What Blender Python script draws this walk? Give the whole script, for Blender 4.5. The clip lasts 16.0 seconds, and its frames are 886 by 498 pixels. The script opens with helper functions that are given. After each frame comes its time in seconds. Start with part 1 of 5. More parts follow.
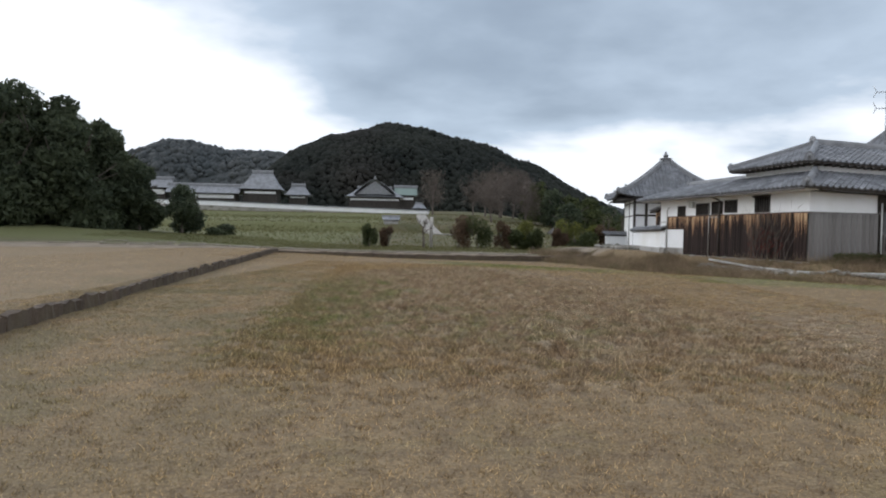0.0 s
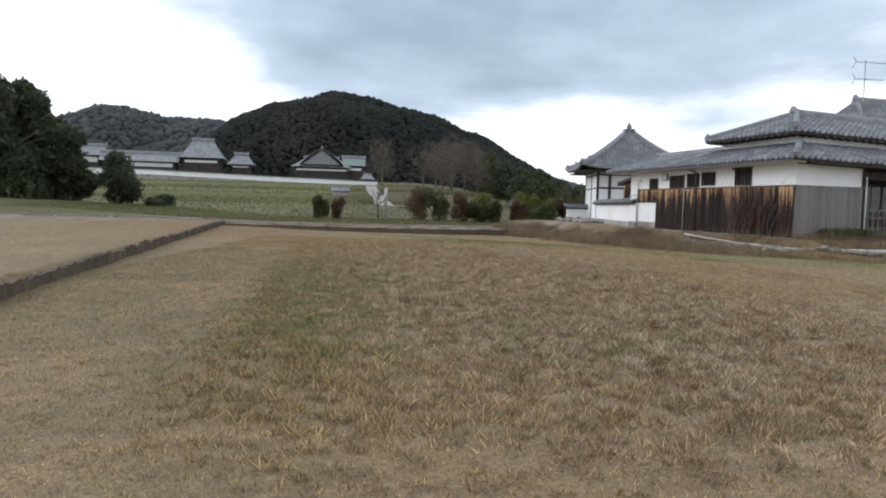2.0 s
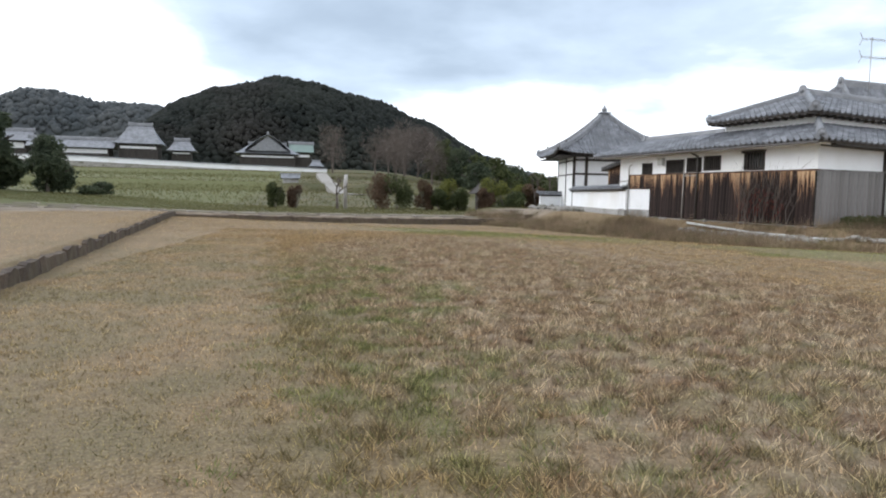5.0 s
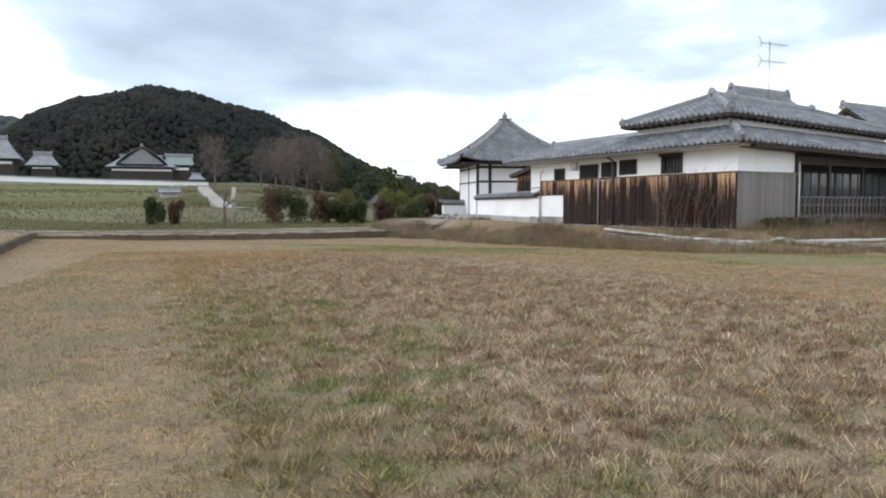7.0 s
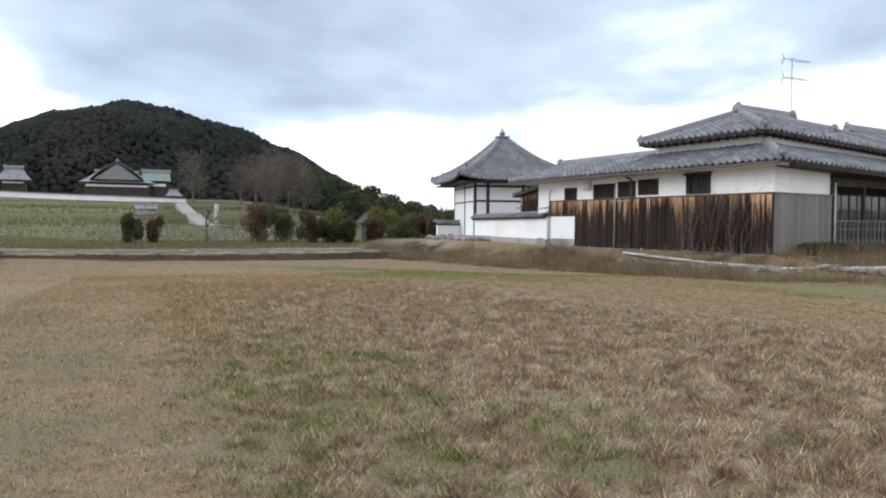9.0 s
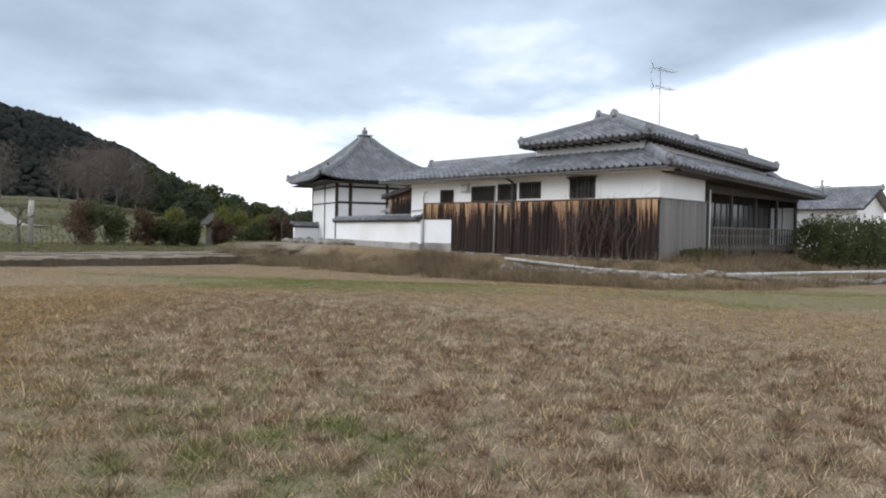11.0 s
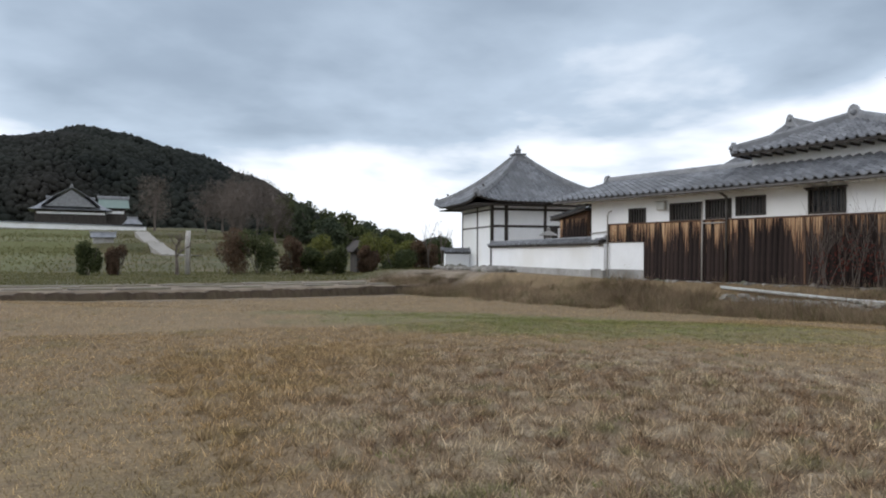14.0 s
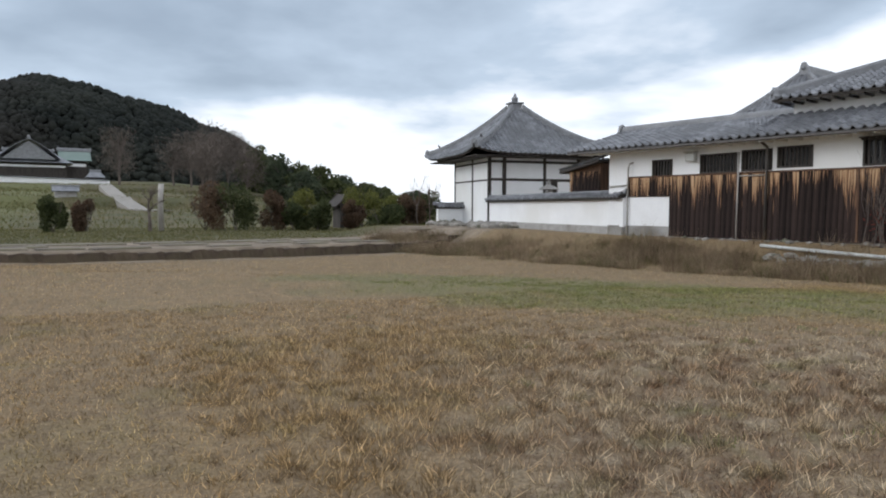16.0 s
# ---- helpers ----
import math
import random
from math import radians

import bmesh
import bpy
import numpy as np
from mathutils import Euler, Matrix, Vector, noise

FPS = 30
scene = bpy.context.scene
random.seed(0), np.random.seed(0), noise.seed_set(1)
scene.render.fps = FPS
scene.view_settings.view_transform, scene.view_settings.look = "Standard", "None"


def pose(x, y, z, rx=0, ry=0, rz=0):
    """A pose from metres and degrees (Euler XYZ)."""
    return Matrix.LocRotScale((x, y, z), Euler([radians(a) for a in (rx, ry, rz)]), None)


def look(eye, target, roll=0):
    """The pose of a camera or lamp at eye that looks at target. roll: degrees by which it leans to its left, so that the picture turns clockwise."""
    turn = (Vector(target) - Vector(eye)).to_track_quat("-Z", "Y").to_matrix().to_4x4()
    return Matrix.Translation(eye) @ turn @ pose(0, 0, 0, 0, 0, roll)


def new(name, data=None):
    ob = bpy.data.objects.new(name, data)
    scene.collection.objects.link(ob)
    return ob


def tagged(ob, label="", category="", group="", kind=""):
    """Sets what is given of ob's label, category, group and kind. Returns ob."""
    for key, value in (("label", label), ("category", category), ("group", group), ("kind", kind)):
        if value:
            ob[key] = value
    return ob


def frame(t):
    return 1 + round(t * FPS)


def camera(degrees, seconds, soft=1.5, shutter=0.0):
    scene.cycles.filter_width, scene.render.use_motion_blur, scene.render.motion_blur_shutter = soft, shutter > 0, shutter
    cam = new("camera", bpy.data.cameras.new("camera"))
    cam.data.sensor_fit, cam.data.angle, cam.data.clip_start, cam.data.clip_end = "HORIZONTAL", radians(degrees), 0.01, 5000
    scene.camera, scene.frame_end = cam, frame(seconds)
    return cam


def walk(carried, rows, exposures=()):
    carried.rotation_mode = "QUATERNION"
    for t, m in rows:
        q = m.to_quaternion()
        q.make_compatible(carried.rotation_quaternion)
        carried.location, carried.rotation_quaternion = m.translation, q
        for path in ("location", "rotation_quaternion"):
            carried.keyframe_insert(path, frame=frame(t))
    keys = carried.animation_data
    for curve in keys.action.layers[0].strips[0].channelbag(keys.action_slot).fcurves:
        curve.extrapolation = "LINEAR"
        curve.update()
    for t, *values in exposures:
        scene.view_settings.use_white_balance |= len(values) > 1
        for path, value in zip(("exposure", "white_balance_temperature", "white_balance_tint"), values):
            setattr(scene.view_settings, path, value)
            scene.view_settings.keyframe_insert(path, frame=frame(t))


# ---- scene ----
cam = camera(65.2, 16.0, soft=2.0)
EXPOSURES = [(0, -0.35, 6250, 10), (1.5, -0.25, 6250, 10), (3.5, 0.12, 6250, 10), (7, 0.19, 6250, 10), (10.5, -0.01, 6250, 10), (11.5, -0.08, 6250, 10), (12.5, -0.21, 6250, 10), (14.5, -0.31, 6250, 10), (16, -0.26, 6250, 10)]
PATH = [
    (0, (0.79, -1.38, 1.433), (0.713, 0.618, 1.385), 1.1),
    (0.5, (0.593, -0.698, 1.424), (0.615, 1.301, 1.37), 1.6),
    (1, (0.288, -0.123, 1.436), (0.299, 1.875, 1.344), 1.4),
    (1.5, (-0.011, 0.491, 1.427), (0.068, 2.487, 1.331), 1.9),
    (2, (-0.247, 1.107, 1.441), (-0.165, 3.102, 1.315), 1.4),
    (2.5, (-0.52, 1.69, 1.454), (-0.407, 3.681, 1.296), 2.1),
    (3, (-0.679, 2.388, 1.457), (-0.562, 4.376, 1.27), 1.4),
    (3.5, (-1.021, 2.974, 1.448), (-0.916, 4.965, 1.295), 1.7),
    (6, (-2.189, 5.99, 1.364), (-1.823, 7.95, 1.2), -0.1),
    (6.5, (-2.329, 6.664, 1.387), (-1.892, 8.609, 1.228), -0.7),
    (7, (-2.494, 7.328, 1.388), (-1.94, 9.246, 1.262), -0.2),
    (7.5, (-2.63, 8.086, 1.401), (-2.155, 10.026, 1.29), -1.2),
    (8, (-2.839, 8.73, 1.435), (-2.3, 10.654, 1.346), -0.4),
    (10.5, (-3.188, 11.97, 1.363), (-2.342, 13.781, 1.312), 0.5),
    (11, (-3.288, 12.716, 1.361), (-2.263, 14.432, 1.308), 1.0),
    (11.5, (-3.288, 13.492, 1.335), (-2.249, 15.2, 1.302), 1.5),
    (12, (-3.401, 14.234, 1.347), (-2.64, 16.083, 1.291), 1.2),
    (12.5, (-3.493, 14.95, 1.34), (-2.751, 16.806, 1.281), 1.1),
    (13, (-3.636, 15.679, 1.35), (-2.987, 17.57, 1.305), 0.6),
    (13.5, (-3.857, 16.314, 1.35), (-3.089, 18.161, 1.372), 0.6),
    (14, (-4.003, 17.034, 1.375), (-3.283, 18.9, 1.39), 0.2),
    (14.5, (-4.197, 17.694, 1.405), (-3.458, 19.552, 1.408), 0.6),
    (15, (-4.253, 18.387, 1.38), (-3.488, 20.235, 1.365), 0.3),
    (15.5, (-4.466, 19.086, 1.386), (-3.732, 20.944, 1.284), 0.3),
    (16, (-4.525, 19.764, 1.403), (-3.724, 21.593, 1.287), 0.2),
]
walk(cam, [(t, look(eye, target, roll)) for t, eye, target, roll in PATH], EXPOSURES)

# ---------------- light ----------------
W = bpy.data.worlds.new("overcast_sky")
scene.world = W
W.use_nodes = True


def build_sky():
    nt = W.node_tree
    nt.nodes.clear()
    N, L = nt.nodes.new, nt.links.new

    def m(op, a, b=None, c=None, clamp=False):
        n = N("ShaderNodeMath")
        n.operation, n.use_clamp = op, clamp
        for i, q in enumerate((a, b, c)):
            if q is None:
                continue
            if isinstance(q, (int, float)):
                n.inputs[i].default_value = q
            else:
                L(q, n.inputs[i])
        return n.outputs[0]

    tc = N("ShaderNodeTexCoord")
    sep = N("ShaderNodeSeparateXYZ")
    L(tc.outputs["Generated"], sep.inputs[0])
    x, y, z = sep.outputs
    up = m("MAXIMUM", z, 0.0)
    den = m("ADD", up, 0.16)
    comb = N("ShaderNodeCombineXYZ")
    L(m("DIVIDE", x, den), comb.inputs[0])
    L(m("DIVIDE", y, den), comb.inputs[1])
    n1 = N("ShaderNodeTexNoise")
    n1.inputs["Scale"].default_value, n1.inputs["Detail"].default_value, n1.inputs["Roughness"].default_value = 0.62, 6, 0.5
    n1.inputs["Distortion"].default_value = 0.35
    L(comb.outputs[0], n1.inputs["Vector"])
    n2 = N("ShaderNodeTexNoise")
    n2.inputs["Scale"].default_value, n2.inputs["Detail"].default_value = 1.9, 5
    L(comb.outputs[0], n2.inputs["Vector"])
    # the cloud deck starts some way above the horizon and thins out at both sides
    az = m("ARCTAN2", x, y)
    left = m("MAXIMUM", m("SUBTRACT", -0.05, az), 0.0)
    right = m("MAXIMUM", m("SUBTRACT", az, 0.68), 0.0)
    edge = m("ADD", m("ADD", m("MULTIPLY", left, 0.38), m("MULTIPLY", right, 0.3)), SKY_EDGE)
    deck = m("MULTIPLY", m("SUBTRACT", up, edge), 7.0)
    side = m("MULTIPLY", m("ADD", az, 0.42), 2.2)
    rear = m("MULTIPLY", m("SUBTRACT", 1.5, az), 2.0)
    deck = m("MINIMUM", deck, m("MINIMUM", side, rear))
    deck = m("MINIMUM", deck, 0.5)
    dark = m("ADD", deck, m("MULTIPLY", m("SUBTRACT", n1.outputs[0], 0.5), 1.9))
    dark = m("ADD", dark, m("MULTIPLY", m("SUBTRACT", n2.outputs[0], 0.5), 0.75))
    dark = m("MINIMUM", dark, m("MULTIPLY", m("SUBTRACT", up, 0.03), 9.0))
    ramp = N("ShaderNodeValToRGB")
    e = ramp.color_ramp.elements
    e[0].position, e[0].color = 0.0, (1.30, 1.33, 1.38, 1)
    e[1].position, e[1].color = 1.0, (0.33, 0.40, 0.50, 1)
    k = e.new(0.3)
    k.color = (0.66, 0.77, 0.90, 1)
    k = e.new(0.62)
    k.color = (0.46, 0.55, 0.66, 1)
    L(m("MAXIMUM", dark, 0.0), ramp.inputs[0])
    sky = N("ShaderNodeTexSky")
    sky.sky_type, sky.sun_disc = "NISHITA", False
    sky.sun_elevation, sky.sun_rotation = radians(21.5), radians(-61)
    b1, b2, add, out = N("ShaderNodeBackground"), N("ShaderNodeBackground"), N("ShaderNodeAddShader"), N("ShaderNodeOutputWorld")
    L(sky.outputs[0], b1.inputs[0])
    b1.inputs[1].default_value = 0.012
    L(ramp.outputs[0], b2.inputs[0])
    b2.inputs[1].default_value = SKY_STRENGTH
    L(b1.outputs[0], add.inputs[0]), L(b2.outputs[0], add.inputs[1]), L(add.outputs[0], out.inputs[0])


SKY_STRENGTH, SKY_EDGE = 1.0, 0.098
build_sky()
sun = new("sun", bpy.data.lights.new("sun", "SUN"))
sun.data.energy, sun.data.angle, sun.data.color = 1.15, radians(25), (1.0, 0.99, 0.975)
sun.matrix_world = look((0, 0, 50), (40, -22, 32))


# ---------------- materials ----------------
def material(name, c1, c2, scale=3.0, rough=0.8, bump=0.3, stretch=(1, 1, 1), c3=None, fine=14.0, metal=0.0, island=0.0, objrand=0.0, dist=0.02, thin=0.0, spec=0.5):
    """Two-scale noise between c1 and c2, with stains of c3, in the object's own metres."""
    M = bpy.data.materials.new(name)
    M.use_nodes = True
    nt = M.node_tree
    N, L = nt.nodes.new, nt.links.new
    bs = nt.nodes["Principled BSDF"]
    bs.inputs["Roughness"].default_value, bs.inputs["Metallic"].default_value = rough, metal
    tc, mp = N("ShaderNodeTexCoord"), N("ShaderNodeMapping")
    mp.inputs["Scale"].default_value = stretch
    L(tc.outputs["Object"], mp.inputs[0])
    a, b = N("ShaderNodeTexNoise"), N("ShaderNodeTexNoise")
    a.inputs["Scale"].default_value, a.inputs["Detail"].default_value = scale, 5
    b.inputs["Scale"].default_value, b.inputs["Detail"].default_value = scale * fine, 4
    L(mp.outputs[0], a.inputs["Vector"]), L(mp.outputs[0], b.inputs["Vector"])
    mix = N("ShaderNodeMix")
    mix.data_type = "RGBA"
    mix.inputs["A"].default_value, mix.inputs["B"].default_value = (*c1, 1), (*c2, 1)
    add = N("ShaderNodeMath")
    add.operation = "MULTIPLY_ADD"
    L(b.outputs[0], add.inputs[0])
    add.inputs[1].default_value = 0.6
    L(a.outputs[0], add.inputs[2])
    mr = N("ShaderNodeMapRange")
    mr.inputs[1].default_value, mr.inputs[2].default_value = 0.55, 1.05
    L(add.outputs[0], mr.inputs[0])
    fac = mr.outputs[0]
    if island or objrand:
        src = N("ShaderNodeNewGeometry").outputs["Random Per Island"] if island else N("ShaderNodeObjectInfo").outputs["Random"]
        q = N("ShaderNodeMath")
        q.operation, q.use_clamp = "MULTIPLY_ADD", True
        L(src, q.inputs[0])
        q.inputs[1].default_value = island or objrand
        sub = N("ShaderNodeMath")
        sub.operation = "SUBTRACT"
        L(fac, sub.inputs[0])
        sub.inputs[1].default_value = (island or objrand) / 2
        L(sub.outputs[0], q.inputs[2])
        fac = q.outputs[0]
    L(fac, mix.inputs["Factor"])
    col = mix.outputs["Result"]
    if c3:
        s = N("ShaderNodeTexNoise")
        s.inputs["Scale"].default_value, s.inputs["Detail"].default_value = scale * 0.35, 6
        L(mp.outputs[0], s.inputs["Vector"])
        r2 = N("ShaderNodeMapRange")
        r2.inputs[1].default_value, r2.inputs[2].default_value = 0.5, 0.68
        L(s.outputs[0], r2.inputs[0])
        mx = N("ShaderNodeMix")
        mx.data_type = "RGBA"
        L(r2.outputs[0], mx.inputs["Factor"]), L(col, mx.inputs["A"])
        mx.inputs["B"].default_value = (*c3, 1)
        col = mx.outputs["Result"]
    L(col, bs.inputs["Base Color"])
    bs.inputs["Specular IOR Level"].default_value = spec
    if thin:
        tl, ms = N("ShaderNodeBsdfTranslucent"), N("ShaderNodeMixShader")
        ms.inputs[0].default_value = thin
        L(col, tl.inputs[0]), L(bs.outputs[0], ms.inputs[1]), L(tl.outputs[0], ms.inputs[2])
        L(ms.outputs[0], nt.nodes["Material Output"].inputs["Surface"])
    if bump:
        bp = N("ShaderNodeBump")
        bp.inputs["Strength"].default_value, bp.inputs["Distance"].default_value = bump, dist
        L(add.outputs[0], bp.inputs["Height"]), L(bp.outputs[0], bs.inputs["Normal"])
    return M


PLASTER = material("white_plaster", (0.78, 0.79, 0.80), (0.86, 0.87, 0.88), 0.8, 0.9, 0.15, c3=(0.75, 0.75, 0.735))
TILE = material("grey_roof_tile", (0.125, 0.131, 0.145), (0.275, 0.284, 0.306), 1.2, 0.5, 0.2, c3=(0.145, 0.15, 0.16), island=0.8)
RIDGE = material("ridge_tile", (0.14, 0.146, 0.156), (0.25, 0.256, 0.27), 2.0, 0.5, 0.3)
DARKWOOD = material("dark_timber", (0.02, 0.017, 0.015), (0.06, 0.05, 0.042), 4, 0.8, 0.3, stretch=(1, 1, 0.15))
GREYWOOD = material("weathered_grey_boards", (0.10, 0.095, 0.092), (0.27, 0.265, 0.258), 2.5, 0.85, 0.4, stretch=(3, 3, 0.12), c3=(0.12, 0.10, 0.09), objrand=0.5)
OLDWOOD = material("old_brown_boards", (0.055, 0.028, 0.017), (0.15, 0.08, 0.045), 4, 0.85, 0.4, stretch=(2, 2, 0.2))
CONCRETE = material("concrete", (0.27, 0.265, 0.255), (0.40, 0.39, 0.375), 2.5, 0.9, 0.4, c3=(0.20, 0.19, 0.17))
STONE = material("field_stone", (0.16, 0.15, 0.135), (0.34, 0.32, 0.29), 3.0, 0.9, 0.6, c3=(0.12, 0.12, 0.08), island=0.6)
KERBSTONE = material("kerb_stone", (0.038, 0.026, 0.019), (0.12, 0.088, 0.063), 2.0, 0.95, 0.5, c3=(0.09, 0.075, 0.045), objrand=0.5)
SLAB = material("path_slab", (0.10, 0.085, 0.068), (0.27, 0.235, 0.19), 1.6, 0.95, 0.4, c3=(0.17, 0.16, 0.10), objrand=0.5)
GLASSDARK = material("dark_window", (0.008, 0.008, 0.009), (0.02, 0.02, 0.022), 2, 0.25, 0.0)
PIPEWHITE = material("white_pvc", (0.46, 0.48, 0.47), (0.62, 0.64, 0.63), 3, 0.45, 0.05, c3=(0.5, 0.5, 0.47))
PIPEGREY = material("grey_pvc", (0.30, 0.28, 0.26), (0.42, 0.40, 0.37), 3, 0.5, 0.05)
PIPEDARK = material("dark_gutter", (0.05, 0.045, 0.04), (0.09, 0.08, 0.075), 3, 0.5, 0.05)
METAL = material("antenna_metal", (0.25, 0.25, 0.26), (0.4, 0.4, 0.4), 5, 0.4, 0.0, metal=0.8)
RAILWOOD = material("weathered_rail_wood", (0.09, 0.082, 0.076), (0.24, 0.225, 0.21), 3, 0.9, 0.3, stretch=(2, 2, 0.3), objrand=0.5)
BARK = material("bark", (0.05, 0.042, 0.035), (0.13, 0.11, 0.09), 5, 0.95, 0.6, stretch=(1, 1, 0.25))
TWIG = material("bare_twigs", (0.075, 0.06, 0.05), (0.16, 0.13, 0.11), 3, 0.95, 0.0)
LEAFDARK = material("evergreen_leaves", (0.042, 0.056, 0.036), (0.105, 0.125, 0.072), 0.35, 0.65, 0.0, island=0.6, thin=0.45, spec=0.2)
LEAFSHRUB = material("shrub_leaves", (0.04, 0.052, 0.022), (0.11, 0.125, 0.05), 0.9, 0.65, 0.0, island=0.7, thin=0.45, spec=0.2)
LEAFBROWN = material("brown_shrub_leaves", (0.075, 0.05, 0.034), (0.17, 0.11, 0.07), 0.9, 0.7, 0.0, island=0.7, thin=0.45, spec=0.2)
LEAFYELLOW = material("yellow_green_leaves", (0.09, 0.10, 0.02), (0.2, 0.2, 0.06), 0.9, 0.65, 0.0, island=0.7, thin=0.45, spec=0.2)
LEAFRED = material("red_vine_leaves", (0.09, 0.025, 0.018), (0.20, 0.05, 0.035), 0.9, 0.7, 0.0, island=0.7, thin=0.45, spec=0.2)
HILLTREES = material("hill_forest", (0.012, 0.015, 0.014), (0.027, 0.030, 0.025), 0.03, 0.9, 0.0, fine=12, c3=(0.034, 0.029, 0.027), island=0.3, spec=0.1)
# distance haze is put into this paler, bluer forest colour
FARTREES = material("haze_tinted_far_forest", (0.038, 0.046, 0.05), (0.075, 0.08, 0.08), 0.02, 0.95, 0.0, fine=22, island=0.4)
GREENBLADE = material("green_grass_blades", (0.12, 0.14, 0.045), (0.27, 0.28, 0.11), 0.7, 0.7, 0.0, island=0.7, thin=0.45, spec=0.2)
BANKWEED = material("bank_weed_stalks", (0.10, 0.068, 0.047), (0.30, 0.22, 0.15), 0.8, 0.85, 0.0, island=0.8, thin=0.45, spec=0.2)
BANKSTRAW = material("bank_straw_stalks", (0.16, 0.115, 0.072), (0.42, 0.335, 0.225), 0.8, 0.85, 0.0, island=0.7, thin=0.4, spec=0.2)
VERGE = material("verge_grass_blades", (0.08, 0.088, 0.03), (0.19, 0.168, 0.078), 0.5, 0.8, 0.0, island=0.8, thin=0.45, spec=0.2)
COPPER = material("green_copper_roof", (0.15, 0.21, 0.19), (0.22, 0.28, 0.255), 0.4, 0.6, 0.1)
ROAD = material("concrete_lane", (0.24, 0.225, 0.20), (0.32, 0.30, 0.275), 0.7, 0.9, 0.1)


def charred_boards():
    """Black boards, worn to bare orange wood in streaks that run down from their tops."""
    M = material("charred_boards", (0.010, 0.0075, 0.007), (0.046, 0.031, 0.027), 3.0, 0.85, 0.4, stretch=(3, 3, 0.15), objrand=0.5, spec=0.15)
    nt = M.node_tree
    N, L = nt.nodes.new, nt.links.new
    bs = nt.nodes["Principled BSDF"]
    old = bs.inputs["Base Color"].links[0].from_socket
    tc, mp, s = N("ShaderNodeTexCoord"), N("ShaderNodeMapping"), N("ShaderNodeSeparateXYZ")
    info = N("ShaderNodeObjectInfo")
    va = N("ShaderNodeVectorMath")
    va.operation = "MULTIPLY_ADD"
    L(tc.outputs["Object"], s.inputs[0])
    cx = N("ShaderNodeCombineXYZ")
    for i in range(3):
        L(info.outputs["Random"], cx.inputs[i])
    L(cx.outputs[0], va.inputs[0])
    va.inputs[1].default_value = (37, 53, 29)
    L(tc.outputs["Object"], va.inputs[2])
    mp.inputs["Scale"].default_value = (24, 38, 0.8)
    L(va.outputs[0], mp.inputs[0])
    n = N("ShaderNodeTexNoise")
    n.inputs["Scale"].default_value, n.inputs["Detail"].default_value = 1.0, 3
    L(mp.outputs[0], n.inputs["Vector"])
    # wear: streak noise plus how near the board's top, plus the board's own luck
    top = N("ShaderNodeMapRange")
    top.inputs[1].default_value, top.inputs[2].default_value, top.inputs[3].default_value, top.inputs[4].default_value = -1.5, 0.0, -0.17, 0.19
    L(s.outputs[2], top.inputs[0])
    own = N("ShaderNodeMath")
    own.operation = "MULTIPLY_ADD"
    L(info.outputs["Random"], own.inputs[0])
    own.inputs[1].default_value = 0.26
    L(top.outputs[0], own.inputs[2])
    a = N("ShaderNodeMath")
    a.operation = "ADD"
    L(n.outputs[0], a.inputs[0]), L(own.outputs[0], a.inputs[1])
    r = N("ShaderNodeMapRange")
    r.inputs[1].default_value, r.inputs[2].default_value = 0.755, 0.805
    L(a.outputs[0], r.inputs[0])
    bare = N("ShaderNodeMix")
    bare.data_type = "RGBA"
    bare.inputs["A"].default_value, bare.inputs["B"].default_value = (0.20, 0.08, 0.035, 1), (0.55, 0.37, 0.22, 1)
    r3 = N("ShaderNodeMapRange")
    r3.inputs[1].default_value, r3.inputs[2].default_value = 0.74, 0.92
    L(a.outputs[0], r3.inputs[0])
    L(r3.outputs[0], bare.inputs["Factor"])
    mx = N("ShaderNodeMix")
    mx.data_type = "RGBA"
    L(r.outputs[0], mx.inputs["Factor"]), L(old, mx.inputs["A"]), L(bare.outputs["Result"], mx.inputs["B"])
    L(mx.outputs["Result"], bs.inputs["Base Color"])
    return M


CHARRED = charred_boards()


